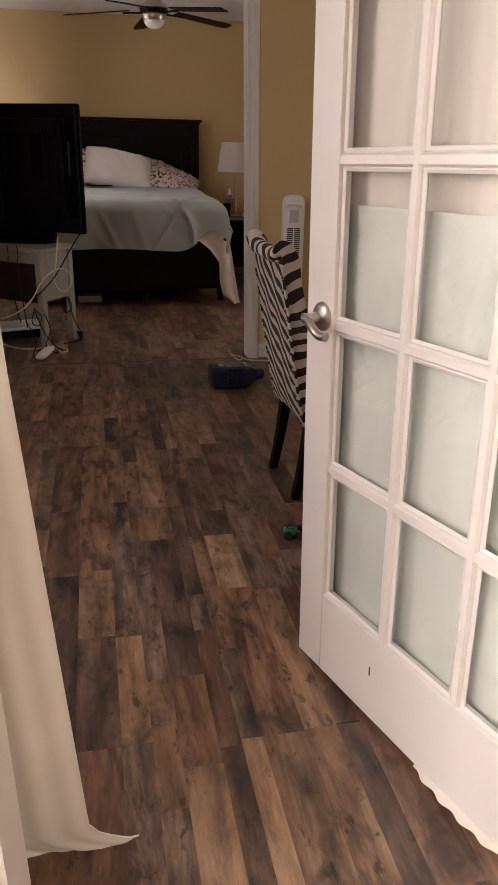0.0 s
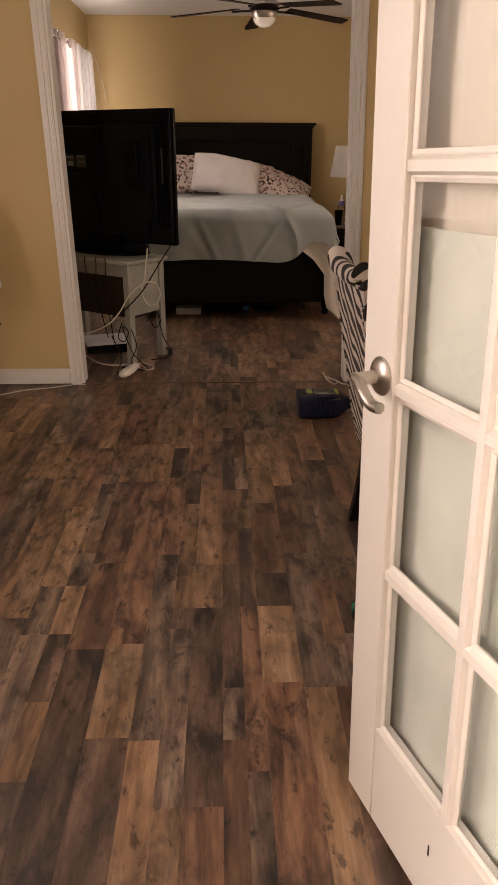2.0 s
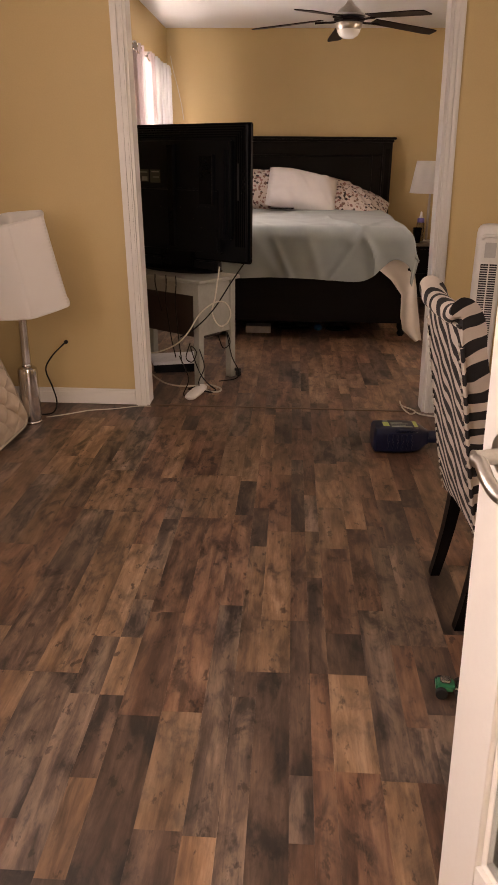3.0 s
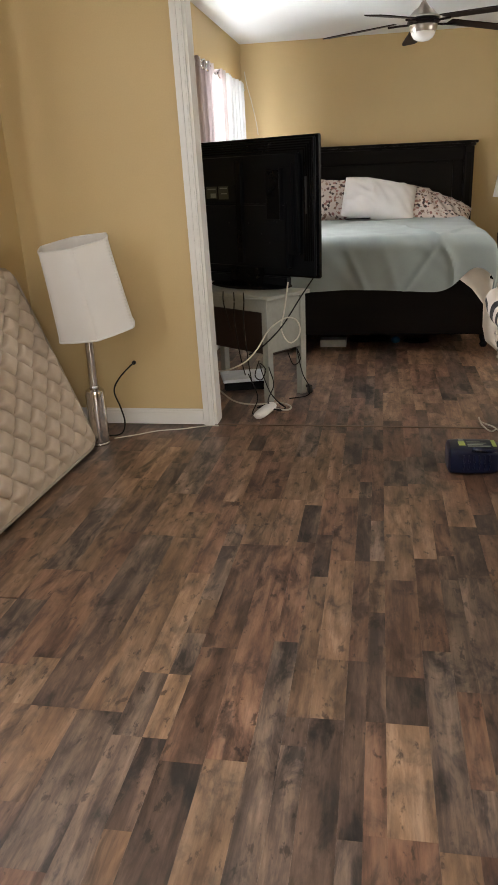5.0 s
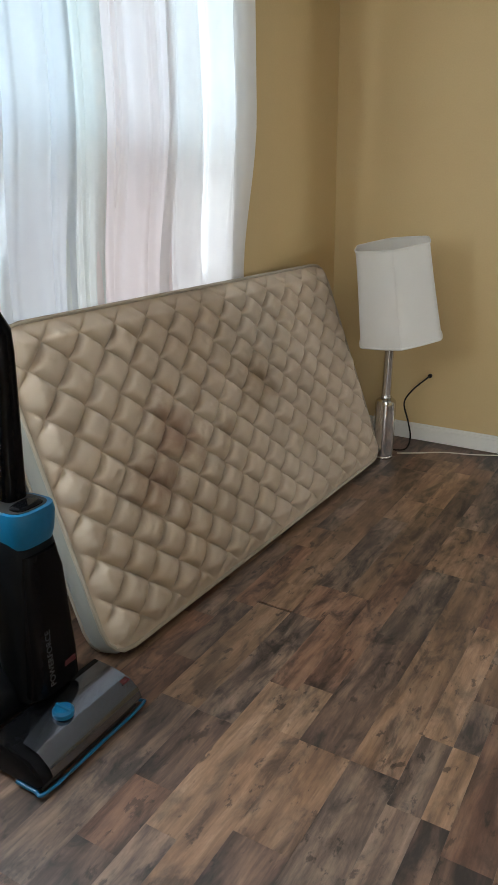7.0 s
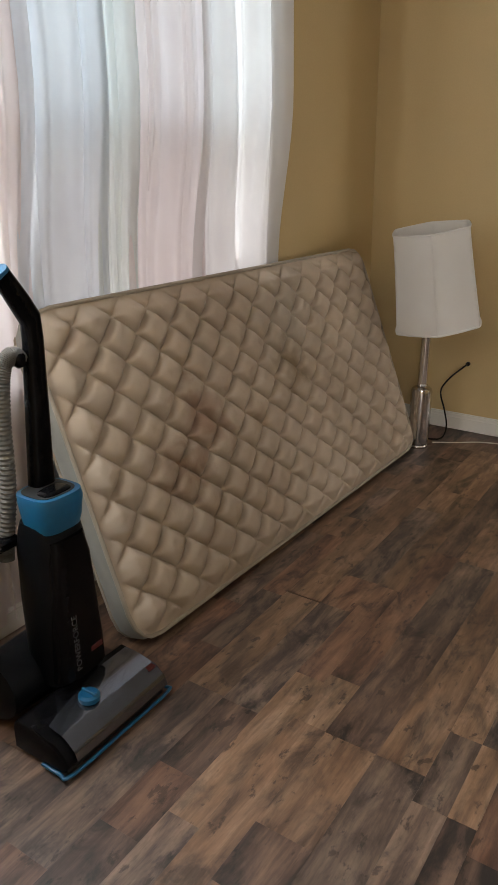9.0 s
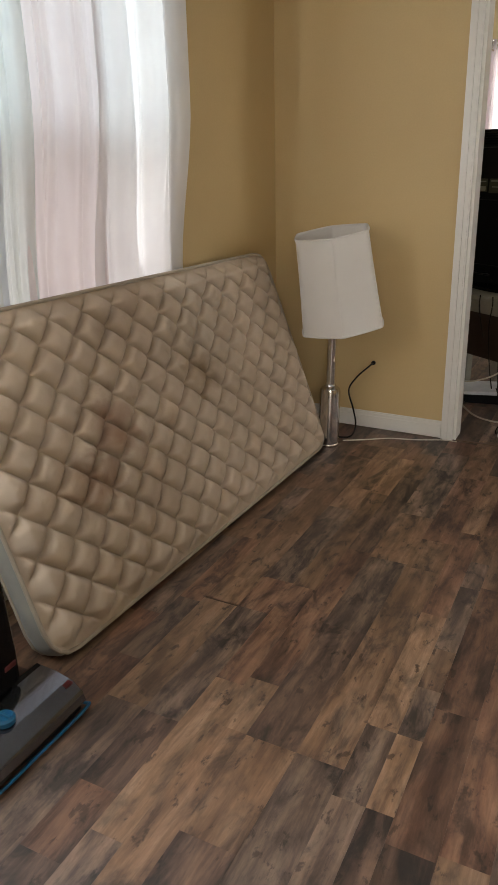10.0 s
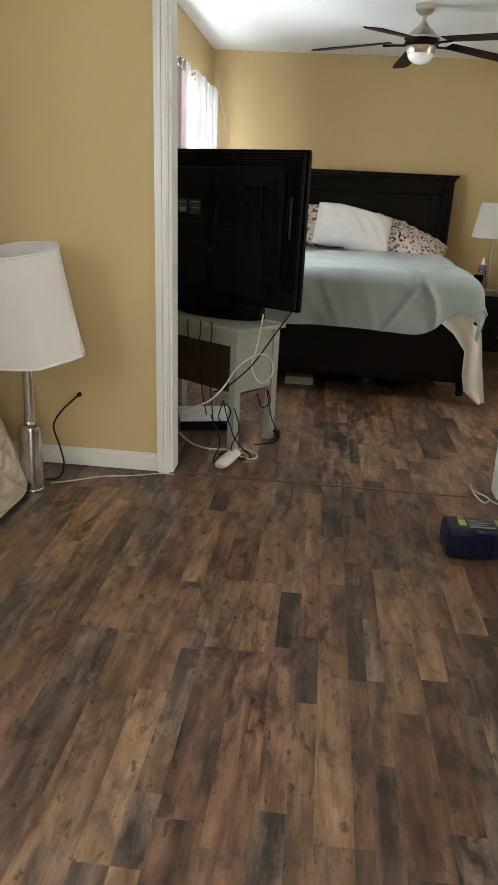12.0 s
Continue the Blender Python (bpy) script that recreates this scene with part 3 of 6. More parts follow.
# ---- french door ----
def french_door(m):
    """Fifteen-lite door: width runs along +x from the free edge, front face at y = 0, back at y = 0.035."""
    w, h, t = 0.890, 2.03, 0.036
    root = thing("french_door", m, "white fifteen-lite french door standing open with a lever handle", "door")
    stile, bottom, top = 0.101, 0.235, 0.1075
    part("stile", box((0, 0, 0.012), (stile, t, h), 0.002, 1), DOOR_PAINT, root)
    part("stile", box((w - stile, 0, 0.012), (w, t, h), 0.002, 1), DOOR_PAINT, root)
    part("bottom_rail", box((stile, 0.0005, 0.012), (w - stile, t - 0.0005, bottom), 0.001, 1), DOOR_PAINT, root)
    part("top_rail", box((stile, 0.0005, h - top), (w - stile, t - 0.0005, h), 0.001, 1), DOOR_PAINT, root)
    gw, gh = (w - 2 * stile) / 3, (h - top - bottom) / 5
    bw = 0.0125

    def bead(bm, lo, hi, axis):
        """A bar with sloping shoulders along an axis."""
        a, b = (0, 2) if axis == "x" else (2, 0)
        mid = (lo[b] + hi[b]) / 2
        half = (hi[b] - lo[b]) / 2
        face = 0.003 if axis == "z" else 0.0035
        prof = [(-half, 0.012), (-half * 0.6, face), (half * 0.6, face), (half, 0.012), (half, t - 0.012), (half * 0.55, t - 0.003), (-half * 0.55, t - 0.003), (-half, t - 0.012)]
        ends = []
        for s in (lo[a], hi[a]):
            ring = []
            for off, y in prof:
                p = [0, y, 0]
                p[a], p[b] = s, mid + off
                ring.append(bm.verts.new(p))
            ends.append(ring)
        for k in range(len(prof)):
            bm.faces.new((ends[0][k], ends[0][(k + 1) % 8], ends[1][(k + 1) % 8], ends[1][k]))
        bm.faces.new(ends[0])
        bm.faces.new(ends[1][::-1])

    for i in (1, 2):
        x = stile + gw * i
        bm = bmesh.new()
        bead(bm, (x - bw, 0, bottom), (x + bw, 0, h - top), "z")
        part("muntin", bm, DOOR_PAINT, root)
    for j in range(1, 5):
        z = bottom + gh * j
        bm = bmesh.new()
        for i in range(3):
            bead(bm, (stile + gw * i, 0, z - bw), (stile + gw * (i + 1), 0, z + bw), "x")
        part("muntin", bm, DOOR_PAINT, root)
    for i in range(3):
        for j in range(5):
            x0, x1 = stile + gw * i + (bw if i else 0), stile + gw * (i + 1) - (bw if i < 2 else 0)
            z0, z1 = bottom + gh * j + (bw if j else 0), bottom + gh * (j + 1) - (bw if j < 4 else 0)
            pane = part("pane", box((x0 + 0.001, t / 2 - 0.002, z0 + 0.001), (x1 - 0.001, t / 2 + 0.002, z1 - 0.001)), GLASS, root, smooth=False)
            pane.visible_shadow = False
            bm = bmesh.new()   # glazing bead with a dark gap to the glass
            loops = [[bm.verts.new(p) for p in ((x0 + d, y, z0 + d), (x1 - d, y, z0 + d), (x1 - d, y, z1 - d), (x0 + d, y, z1 - d))] for d, y in ((0.0, 0.0115), (0.003, 0.009), (0.009, 0.0125), (0.0095, t / 2 - 0.0035))]
            for p, q in zip(loops, loops[1:]):
                for k in range(4):
                    bm.faces.new((p[k], p[(k + 1) % 4], q[(k + 1) % 4], q[k]))
            part("glazing_bead", bm, DOOR_PAINT, root, smooth=False)
    for side, y0 in ((-1, 0.0), (1, t)):
        handle = part("door_handle", lathe([(0.0325, 0.0), (0.0325, 0.003), (0.029, 0.007), (0.020, 0.011), (0.011, 0.013), (0.0105, 0.040), (0.012, 0.050), (0.0, 0.052)], segs=32,
                      m=Matrix.Translation((0.062, y0, 0.925)) @ Matrix.Rotation(radians(90 * side * -1 if side > 0 else 90), 4, "X"), caps=False), NICKEL, root, "brushed nickel lever handle")
        y = y0 + side * 0.048
        pts = [(0.062, y, 0.925), (0.078, y, 0.923), (0.100, y + 0.004, 0.912), (0.124, y + 0.003, 0.900), (0.146, y, 0.900)]
        if side < 0:
            pts = [(0.062, y, 0.925), (0.078, y, 0.923), (0.100, y - 0.004, 0.912), (0.124, y - 0.003, 0.900), (0.146, y, 0.900)]
        part("lever", tube(pts, 0.0095, 12, 6), NICKEL, handle)
    part("edge_latch", box((-0.001, 0.006, 0.90), (0.0, t - 0.006, 0.955)), NICKEL, root)
    part("scuff", box((0.30, -0.0006, 0.128), (0.304, 0.0, 0.152)), RUBBER, root, "small black scuff")
    return root


DOOR_AT = (0.523, 2.020)
DOOR_ANGLE = math.degrees(math.atan2(1.331 - 2.020, 0.735 - 0.523))
door_m = Matrix.Translation((*DOOR_AT, 0)) @ Vector((0, 0, 1)).rotation_difference(Vector((-0.02, 0.02, 1))).to_matrix().to_4x4() @ Matrix.Rotation(radians(DOOR_ANGLE), 4, "Z")
french_door(door_m)


def folds(x, amps):
    return sum(a * math.sin(math.tau * f * x + p) for a, f, p in amps)


# cloth hanging behind the glass of the door, and the drape beside the opening
solo("door_curtain", sheet(90, 24, lambda u, v: door_m @ Vector((0.006 + 0.85 * u, 0.066 + folds(u, ((0.008, 5, 0.3), (0.003, 9, 1.0))) * (1.2 - 0.4 * v), 0.05 + 1.97 * v)), 0.002), WHITE_CLOTH,
     "white voile curtain hanging behind the glass of the french door", "curtain")
solo("door_sheet", sheet(60, 16, lambda u, v: door_m @ Vector((0.075 + 0.76 * u, 0.047 + folds(u + 0.08 * v, ((0.004, 3, 0.8), (0.002, 8, 2.0))), 0.03 + 1.13 * v)), 0.002), PANE_CLOTH,
     "pale green sheet tucked against the french door's lower panes", "sheet")
solo("curtain_hem", sheet(40, 8, lambda u, v: door_m @ Vector((0.47 + 0.28 * u, -0.014 * math.sin(math.pi * u) ** 0.7 * (1 - v) + 0.05 * v + 0.004 * math.sin(30 * u), 0.003 + 0.05 * v)), 0.003), SHEET,
     "pinkish curtain hem trailing under the french door", "curtain")


def west_drape(u, v):
    """Cream drape gathered at the top, its edge slanting down to the floor."""
    z = 2.05 * v
    edge_x = -0.024 - 0.055 * max(0.0, min(1.0, (z - 0.0) / 1.1))
    if z < 0.10:
        edge_x += 0.085 * (1 - z / 0.10) ** 2
    x = edge_x - (0.34 - 0.12 * v) * (1 - u)
    y = 1.47 - 0.14 * min(1.0, z / 1.0) + folds(u, ((0.010, 2.2, 0.4), (0.004, 6, 1.3))) * (0.5 + 0.5 * v)
    if z < 0.12:
        y += 0.03 * (1 - z / 0.12)
    return Vector((x, y, max(z, 0.004 + 0.004 * math.sin(20 * u))))


drape = thing("drape", pose(0, 0, 0), "cream cotton drape by the doorway, its hem on the floor", "curtain")
part("panel", sheet(60, 46, lambda u, v: west_drape(u, 0.028 + 0.972 * v), 0.002), LINEN, drape)
part("hem", sheet(60, 5, lambda u, v: west_drape(u, 0.028 * v), 0.003), LINEN, drape, "thick stitched hem on the floor")
for k in range(6):
    p = west_drape((k + 0.5) / 6, 1.0)
    part("ring", add_tube(bmesh.new(), [Vector((p.x, 1.345 + 0.016 * math.cos(math.tau * i / 16), 2.06 + 0.016 * math.sin(math.tau * i / 16))) for i in range(17)], 0.002, 6), NICKEL, drape, "small metal ring")
solo("drape_rod", tube([(-0.62, 1.345, 2.06), (-0.35, 1.345, 2.06), (-0.06, 1.345, 2.06)], 0.010), NICKEL, "thin metal curtain rod over the drape", "curtain rod")

# ---- living room ----
def curtain_panel(name, x, y0, y1, z0, z1, material, label, waves, seed, depth=0.03, cat="curtain"):
    rnd = random.Random(seed)
    amps = [(depth, waves, rnd.random() * 6), (depth * 0.45, waves * 1.9, rnd.random() * 6), (depth * 0.2, waves * 4.3, rnd.random() * 6)]

    def fn(u, v):
        z = z0 + (z1 - z0) * v
        yy = y0 + (y1 - y0) * u + 0.02 * math.sin(math.tau * waves * u) + 0.04 * (1 - v) * (u - 0.5)
        k = min(1.0, max(0.0, (z - 0.90) / 0.65))
        k = k * k * (3 - 2 * k)
        free = x + folds(u + 0.015 * math.sin(3 * v + seed), amps) * (0.75 + 0.35 * (1 - v))
        flat = WEST + 0.012 + 0.005 * math.sin(40 * u)
        return Vector((LEAN_X * z + free * k + flat * (1 - k), yy, z))

    return solo(name, sheet(150, 24, fn, 0.0), material, label, cat)


SHEER_BLUE = cloth("sheer_bluish_curtain", (0.76, 0.80, 0.84), sheer=0.5, shade=(0.70, 0.73, 0.78))
SHEER_MINT = cloth("sheer_mint_curtain", (0.79, 0.82, 0.805), sheer=0.52, shade=(0.70, 0.74, 0.735))
for y0, y1, mat, waves, seed, depth, label in (
        (3.45, 4.0, SHEER, 3.0, 3, 0.024, "sheer white curtain in soft folds over the window"),
        (3.12, 3.48, SHEER_PINK, 2.2, 5, 0.023, "sheer rose curtain fold over the window"),
        (2.99, 3.14, SHEER_MINT, 1.0, 9, 0.018, "narrow pale mint curtain fold over the window"),
        (2.69, 3.01, SHEER_BLUE, 2.0, 8, 0.022, "sheer bluish white curtain over the window"),
        (2.34, 2.71, SHEER_PINK, 3.0, 12, 0.026, "sheer rose curtain at the side of the window")):
    curtain_panel("window_curtain", WEST + 0.062 + 0.004 * (seed % 3), y0, y1, 0.04, 2.2, mat, label, waves, seed, depth)
rod = thing("curtain_rod", Matrix.Translation((WEST + 0.045 - 0.044, 1.33, 2.2)), "metal curtain rod on brackets above the living room window", "curtain rod")
part("rod", tube([(0, 0, 0.012), (0, 1.35, 0.012), (0, 2.7, 0.012)], 0.010), NICKEL, rod)
for y in (0.03, 2.66):
    part("bracket", box((-0.045, y - 0.008, -0.01), (0.0, y + 0.008, 0.014), 0.002, 1), NICKEL, rod)


TAPE = cloth("mattress_tape", (0.42, 0.36, 0.28), shade=(0.35, 0.30, 0.235))


def mattress(m):
    """Twin mattress: x along its length, y up its width, z out of its quilted face."""
    L, W, T = 1.95, 0.97, 0.085
    root = thing("mattress", m, "stained cream quilted mattress leaning on its side against the wall", "mattress")
    nu, nv, R = 400, 208, 0.09

    def outline(x, y):
        """Keeps the corners round."""
        cx, cy = min(max(x, R), L - R), min(max(y, R), W - R)
        dx, dy = x - cx, y - cy
        big = max(abs(dx), abs(dy))
        d = math.hypot(dx, dy)
        if d > 1e-9 and abs(dx) > 0 and abs(dy) > 0:
            k = big / d
            return cx + dx * k, cy + dy * k
        return x, y

    cw, ch = 0.154, 0.139

    def face(u, v):
        x, y = outline(L * u, W * v)
        a, b = x / cw + y / ch + 0.53, x / cw - y / ch - 0.41
        a += 0.05 * noise.noise(Vector((x * 3, y * 3, 1.0)))
        b += 0.05 * noise.noise(Vector((x * 3, y * 3, 7.0)))
        tuft = ((1 - (1 - abs(math.sin(math.pi * a))) ** 2.3) * (1 - (1 - abs(math.sin(math.pi * b))) ** 2.3)) ** 0.7
        edge = min(x, L - x, y, W - y)
        rise = min(1.0, max(0.0, edge / 0.07))
        rise = rise * rise * (3 - 2 * rise)
        lump = 0.6 + 0.5 * noise.noise(Vector((round(a) * 1.7, round(b) * 2.3, 3.0)))
        crease = 0.0015 * noise.noise(Vector((x * 60, y * 60, 0)))
        return Vector((x, y, -0.016 + rise * (0.001 + (0.033 + 0.006 * lump) * tuft) + crease + 0.01 * noise.noise(Vector((x * 1.5, y * 1.5, 5)))))

    part("quilted_face", sheet(nu, nv, face), QUILT, root, "quilted cream face with brown stains")

    def rim(k, n):
        """A point of the outline, k of n round it."""
        per = [(L * i / 40, 0) for i in range(40)] + [(L, W * i / 20) for i in range(20)] + [(L - L * i / 40, W) for i in range(40)] + [(0, W - W * i / 20) for i in range(20)]
        return outline(*per[k % n])

    bm = bmesh.new()
    rows = []
    for s in range(9):
        z = -0.016 - (T - 0.016) * s / 8
        swell = 0.010 * math.sin(math.pi * s / 8)
        ring = []
        for k in range(120):
            x, y = rim(k, 120)
            d = Vector((x - L / 2, y - W / 2)).normalized()
            ring.append(bm.verts.new((x + d.x * swell, y + d.y * swell + 0.002 * math.sin(k * 2.1 + s), z)))
        rows.append(ring)
    for a, b in zip(rows, rows[1:]):
        for k in range(120):
            bm.faces.new((a[k], a[(k + 1) % 120], b[(k + 1) % 120], b[k]))
    bm.faces.new(rows[-1])
    part("side_band", bm, cloth("mattress_band", (0.34, 0.335, 0.30), shade=(0.27, 0.27, 0.245)), root, "grey cream side band")
    for z in (-0.014, -T):
        pts = [Vector((*rim(k, 120), z)) for k in range(120)]
        pts.append(pts[0].copy())
        part("piping", add_tube(bmesh.new(), pts, 0.0065, 8), TAPE, root, "cream tape edge")
    return root


up = Vector((-0.35, 0, 0.885)).normalized()
along = Vector((0.045, 1.845, 0.0)).normalized()
face_n = along.cross(up).normalized()
up = face_n.cross(along).normalized()
mm = Matrix((along, up, face_n)).transposed().to_4x4()
mattress(Matrix.Translation((-1.130, 2.635, 0.025)) @ mm)


def big_lamp(m):
    root = thing("table_lamp", m, "chrome lamp with a tilted white panelled shade on the floor", "lamp")
    part("foot", lathe([(0.047, 0.0), (0.049, 0.004), (0.049, 0.010), (0.046, 0.014)], segs=32), CHROME, root)
    part("base", lathe([(0.046, 0.014), (0.050, 0.03), (0.051, 0.16), (0.050, 0.275), (0.046, 0.292), (0.036, 0.300), (0.024, 0.303)], segs=32), CHROME, root, "polished chrome cylinder base")
    part("collar", lathe([(0.024, 0.303), (0.027, 0.309), (0.023, 0.316)], segs=24), CHROME, root)
    part("stem", lathe([(0.0225, 0.316), (0.0215, 0.40), (0.0215, 0.60)], segs=24), CHROME, root, "slim chrome stem")
    part("socket", lathe([(0.018, 0.60), (0.018, 0.68), (0.012, 0.69)], segs=16), NICKEL, root)
    tilt = Matrix.Translation((0.042, 0.02, 0.598)) @ pose(0, 0, 0, 6, -8, 12)
    bm = bmesh.new()
    n, H = 72, 0.432

    def shade_point(f, a, out=1.0):
        """On the shade: six panels, flaring to the bottom."""
        six = ((math.degrees(a) + 83 + 30) % 60) - 30
        flat = math.cos(radians(30)) / math.cos(radians(30 - abs(six)))
        r = (0.182 + 0.026 * (1 - f) ** 1.35) * (0.25 + 0.75 * flat) * out
        return tilt @ Vector((r * math.cos(a), r * 0.94 * math.sin(a), f * H))

    rows = [[bm.verts.new(shade_point(s / 12, math.tau * k / n)) for k in range(n)] for s in range(13)]
    for a, b in zip(rows, rows[1:]):
        for k in range(n):
            bm.faces.new((a[k], a[(k + 1) % n], b[(k + 1) % n], b[k]))
    bmesh.ops.recalc_face_normals(bm, faces=bm.faces)
    bmesh.ops.solidify(bm, geom=list(bm.faces), thickness=0.003)
    shade = part("shade", bm, SHADE_CLOTH, root, "white fabric shade of six flaring panels")
    for f in (0.0, 1.0):
        part("shade_trim", add_tube(bmesh.new(), [shade_point(f, math.tau * k / n) for k in range(n + 1)], 0.005, 6), SHADE_CLOTH, shade)
    for k in range(6):
        a = radians(-83 + 60 * k)
        part("seam", add_tube(bmesh.new(), [shade_point(s / 8, a, 1.004) for s in range(9)], 0.0020, 5), SHADE_CLOTH, shade)
    part("spider", add_tube(bmesh.new(), [tilt @ Vector((x, 0, H - 0.04 - 0.02 * math.cos(x * 9))) for x in (-0.165, -0.1, -0.02, 0.02, 0.1, 0.165)], 0.003, 6), NICKEL, shade, "wire shade fitter")
    part("harp", tube([tilt @ Vector(p) for p in ((0.0, 0, 0.09), (0.055, 0, 0.17), (0.06, 0, 0.30), (0.0, 0, H - 0.055), (-0.06, 0, 0.30), (-0.055, 0, 0.17), (0.0, 0, 0.09))], 0.0025, 6, 5), NICKEL, shade)
    part("finial", lathe([(0.004, 0), (0.009, 0.008), (0.009, 0.016), (0.003, 0.026)], segs=12, m=tilt @ Matrix.Translation((0, 0, H - 0.06))), NICKEL, shade)
    return root


big_lamp(Matrix.Translation((-1.100, 4.625, 0)))
solo("coax_cable", tube([(-0.992, 4.955, 0.352), (-0.998, 4.90, 0.345), (-1.05, 4.87, 0.29), (-1.085, 4.86, 0.22), (-1.05, 4.84, 0.13), (-1.02, 4.80, 0.06), (-1.03, 4.75, 0.012), (-1.12, 4.72, 0.006)], 0.0042, 8, 8), BLACK_CABLE,
     "black coaxial cable coming out of the wall down to the floor", "cable")
solo("coax_plate", lathe([(0.0, 0), (0.011, 0.0), (0.011, 0.012), (0.006, 0.016), (0.0, 0.016)], segs=12, m=Matrix.Translation((-0.992, 4.964, 0.352)) @ Matrix.Rotation(radians(90), 4, "X"), caps=False), BLACK_CABLE,
     "small black cable outlet on the wall", "outlet")
solo("floor_cable", tube([(-1.05, 4.70, 0.004), (-0.95, 4.76, 0.004), (-0.85, 4.83, 0.004), (-0.72, 4.87, 0.004), (-0.60, 4.925, 0.004), (-0.53, 4.93, 0.004)], 0.0028, 6, 8), CREAM_CABLE,
     "thin pale cable lying on the floor by the baseboard", "cable")


def zebra_chair(m):
    """Upholstered chair: x points forward, y across; origin on the floor under the middle of the back."""
    root = thing("zebra_chair", m, "zebra print upholstered chair with scrolled back and black legs", "chair")
    W = 0.37

    bm = bmesh.new()
    prof = [(0.045, 0.31), (0.010, 0.42), (-0.030, 0.58), (-0.068, 0.74), (-0.096, 0.86), (-0.108, 0.912), (-0.127, 0.914), (-0.140, 0.928),
            (-0.134, 0.952), (-0.112, 0.963), (-0.080, 0.951), (-0.050, 0.91), (-0.020, 0.82), (0.025, 0.68), (0.065, 0.54), (0.085, 0.45), (0.10, 0.42), (0.10, 0.31)]
    rows = []
    n = 14
    prof = [(p.x, p.y) for p in smooth_path([(x, z, 0) for x, z in prof], 3)]
    for j in range(n + 1):
        v = j / n
        y = -W / 2 + W * v
        pinch = 1.0 - 0.10 * abs(2 * v - 1) ** 6
        rows.append([bm.verts.new((x + 0.045 * (z - 0.3) / 0.65, y, z - 0.012 + (0.030 * abs(2 * v - 1) ** 5 if z > 0.88 else 0.0) + (0.02 * (1 - (2 * v - 1) ** 2) if z < 0.33 else 0))) for x, z in prof])
    for a, b in zip(rows, rows[1:]):
        for k in range(len(prof)):
            bm.faces.new((a[k], a[(k + 1) % len(prof)], b[(k + 1) % len(prof)], b[k]))
    for ring in (rows[0], rows[-1][::-1]):
        bm.faces.new(ring)
    part("backrest", bm, ZEBRA, root, "zebra print scrolled backrest")
    part("seat", box((0.06, -W / 2 - 0.01, 0.33), (0.52, W / 2 + 0.01, 0.49), 0.035, 3), ZEBRA, root, "zebra print padded seat")
    for s in (-1, 1):
        y = s * (W / 2 + 0.001)
        part("piping", tube([(0.045, y, 0.32), (0.018, y, 0.42), (-0.011, y, 0.58), (-0.037, y, 0.74), (-0.057, y, 0.855)], 0.006, 6, 5), ZEBRA, root)
        for k in range(26):
            f = k / 25
            part("nail", lathe([(0.0055, 0), (0.004, 0.003), (0.001, 0.004)], segs=8, m=Matrix.Translation((0.042 - 0.102 * f ** 0.9 - 0.004, s * (W / 2 - 0.006), 0.31 + 0.55 * f)) @ Matrix.Rotation(radians(-90), 4, "Y")), NICKEL, root, "round nail head")
    part("seam_piping", tube([(-0.066, -W / 2, 0.905), (-0.067, 0, 0.898), (-0.066, W / 2, 0.905)], 0.004, 6, 6), ZEBRA, root)

    def leg(x, y, back_leg):
        bm = bmesh.new()
        rings = []
        for f in (0.0, 0.25, 0.5, 0.75, 1.0):
            z = 0.36 * (1 - f)
            h = 0.021 - 0.006 * f
            cx = x - (0.045 * f ** 1.6 if back_leg else 0)
            rings.append([bm.verts.new((cx + a * h, y + b * h, z)) for a, b in ((-1, -1), (1, -1), (1, 1), (-1, 1))])
        for a, b in zip(rings, rings[1:]):
            for k in range(4):
                bm.faces.new((a[k], a[(k + 1) % 4], b[(k + 1) % 4], b[k]))
        bm.faces.new(rings[0])
        bm.faces.new(rings[-1][::-1])
        part("leg", bm, BLACK_WOOD, root, "black tapered wooden leg")

    for y in (-W / 2 + 0.03, W / 2 - 0.03):
        leg(0.078, y, True)
        leg(0.47, y, False)
    return root


zebra_chair(Matrix.Translation((0.710, 3.08, 0)) @ Matrix.Rotation(radians(3), 4, "Z"))


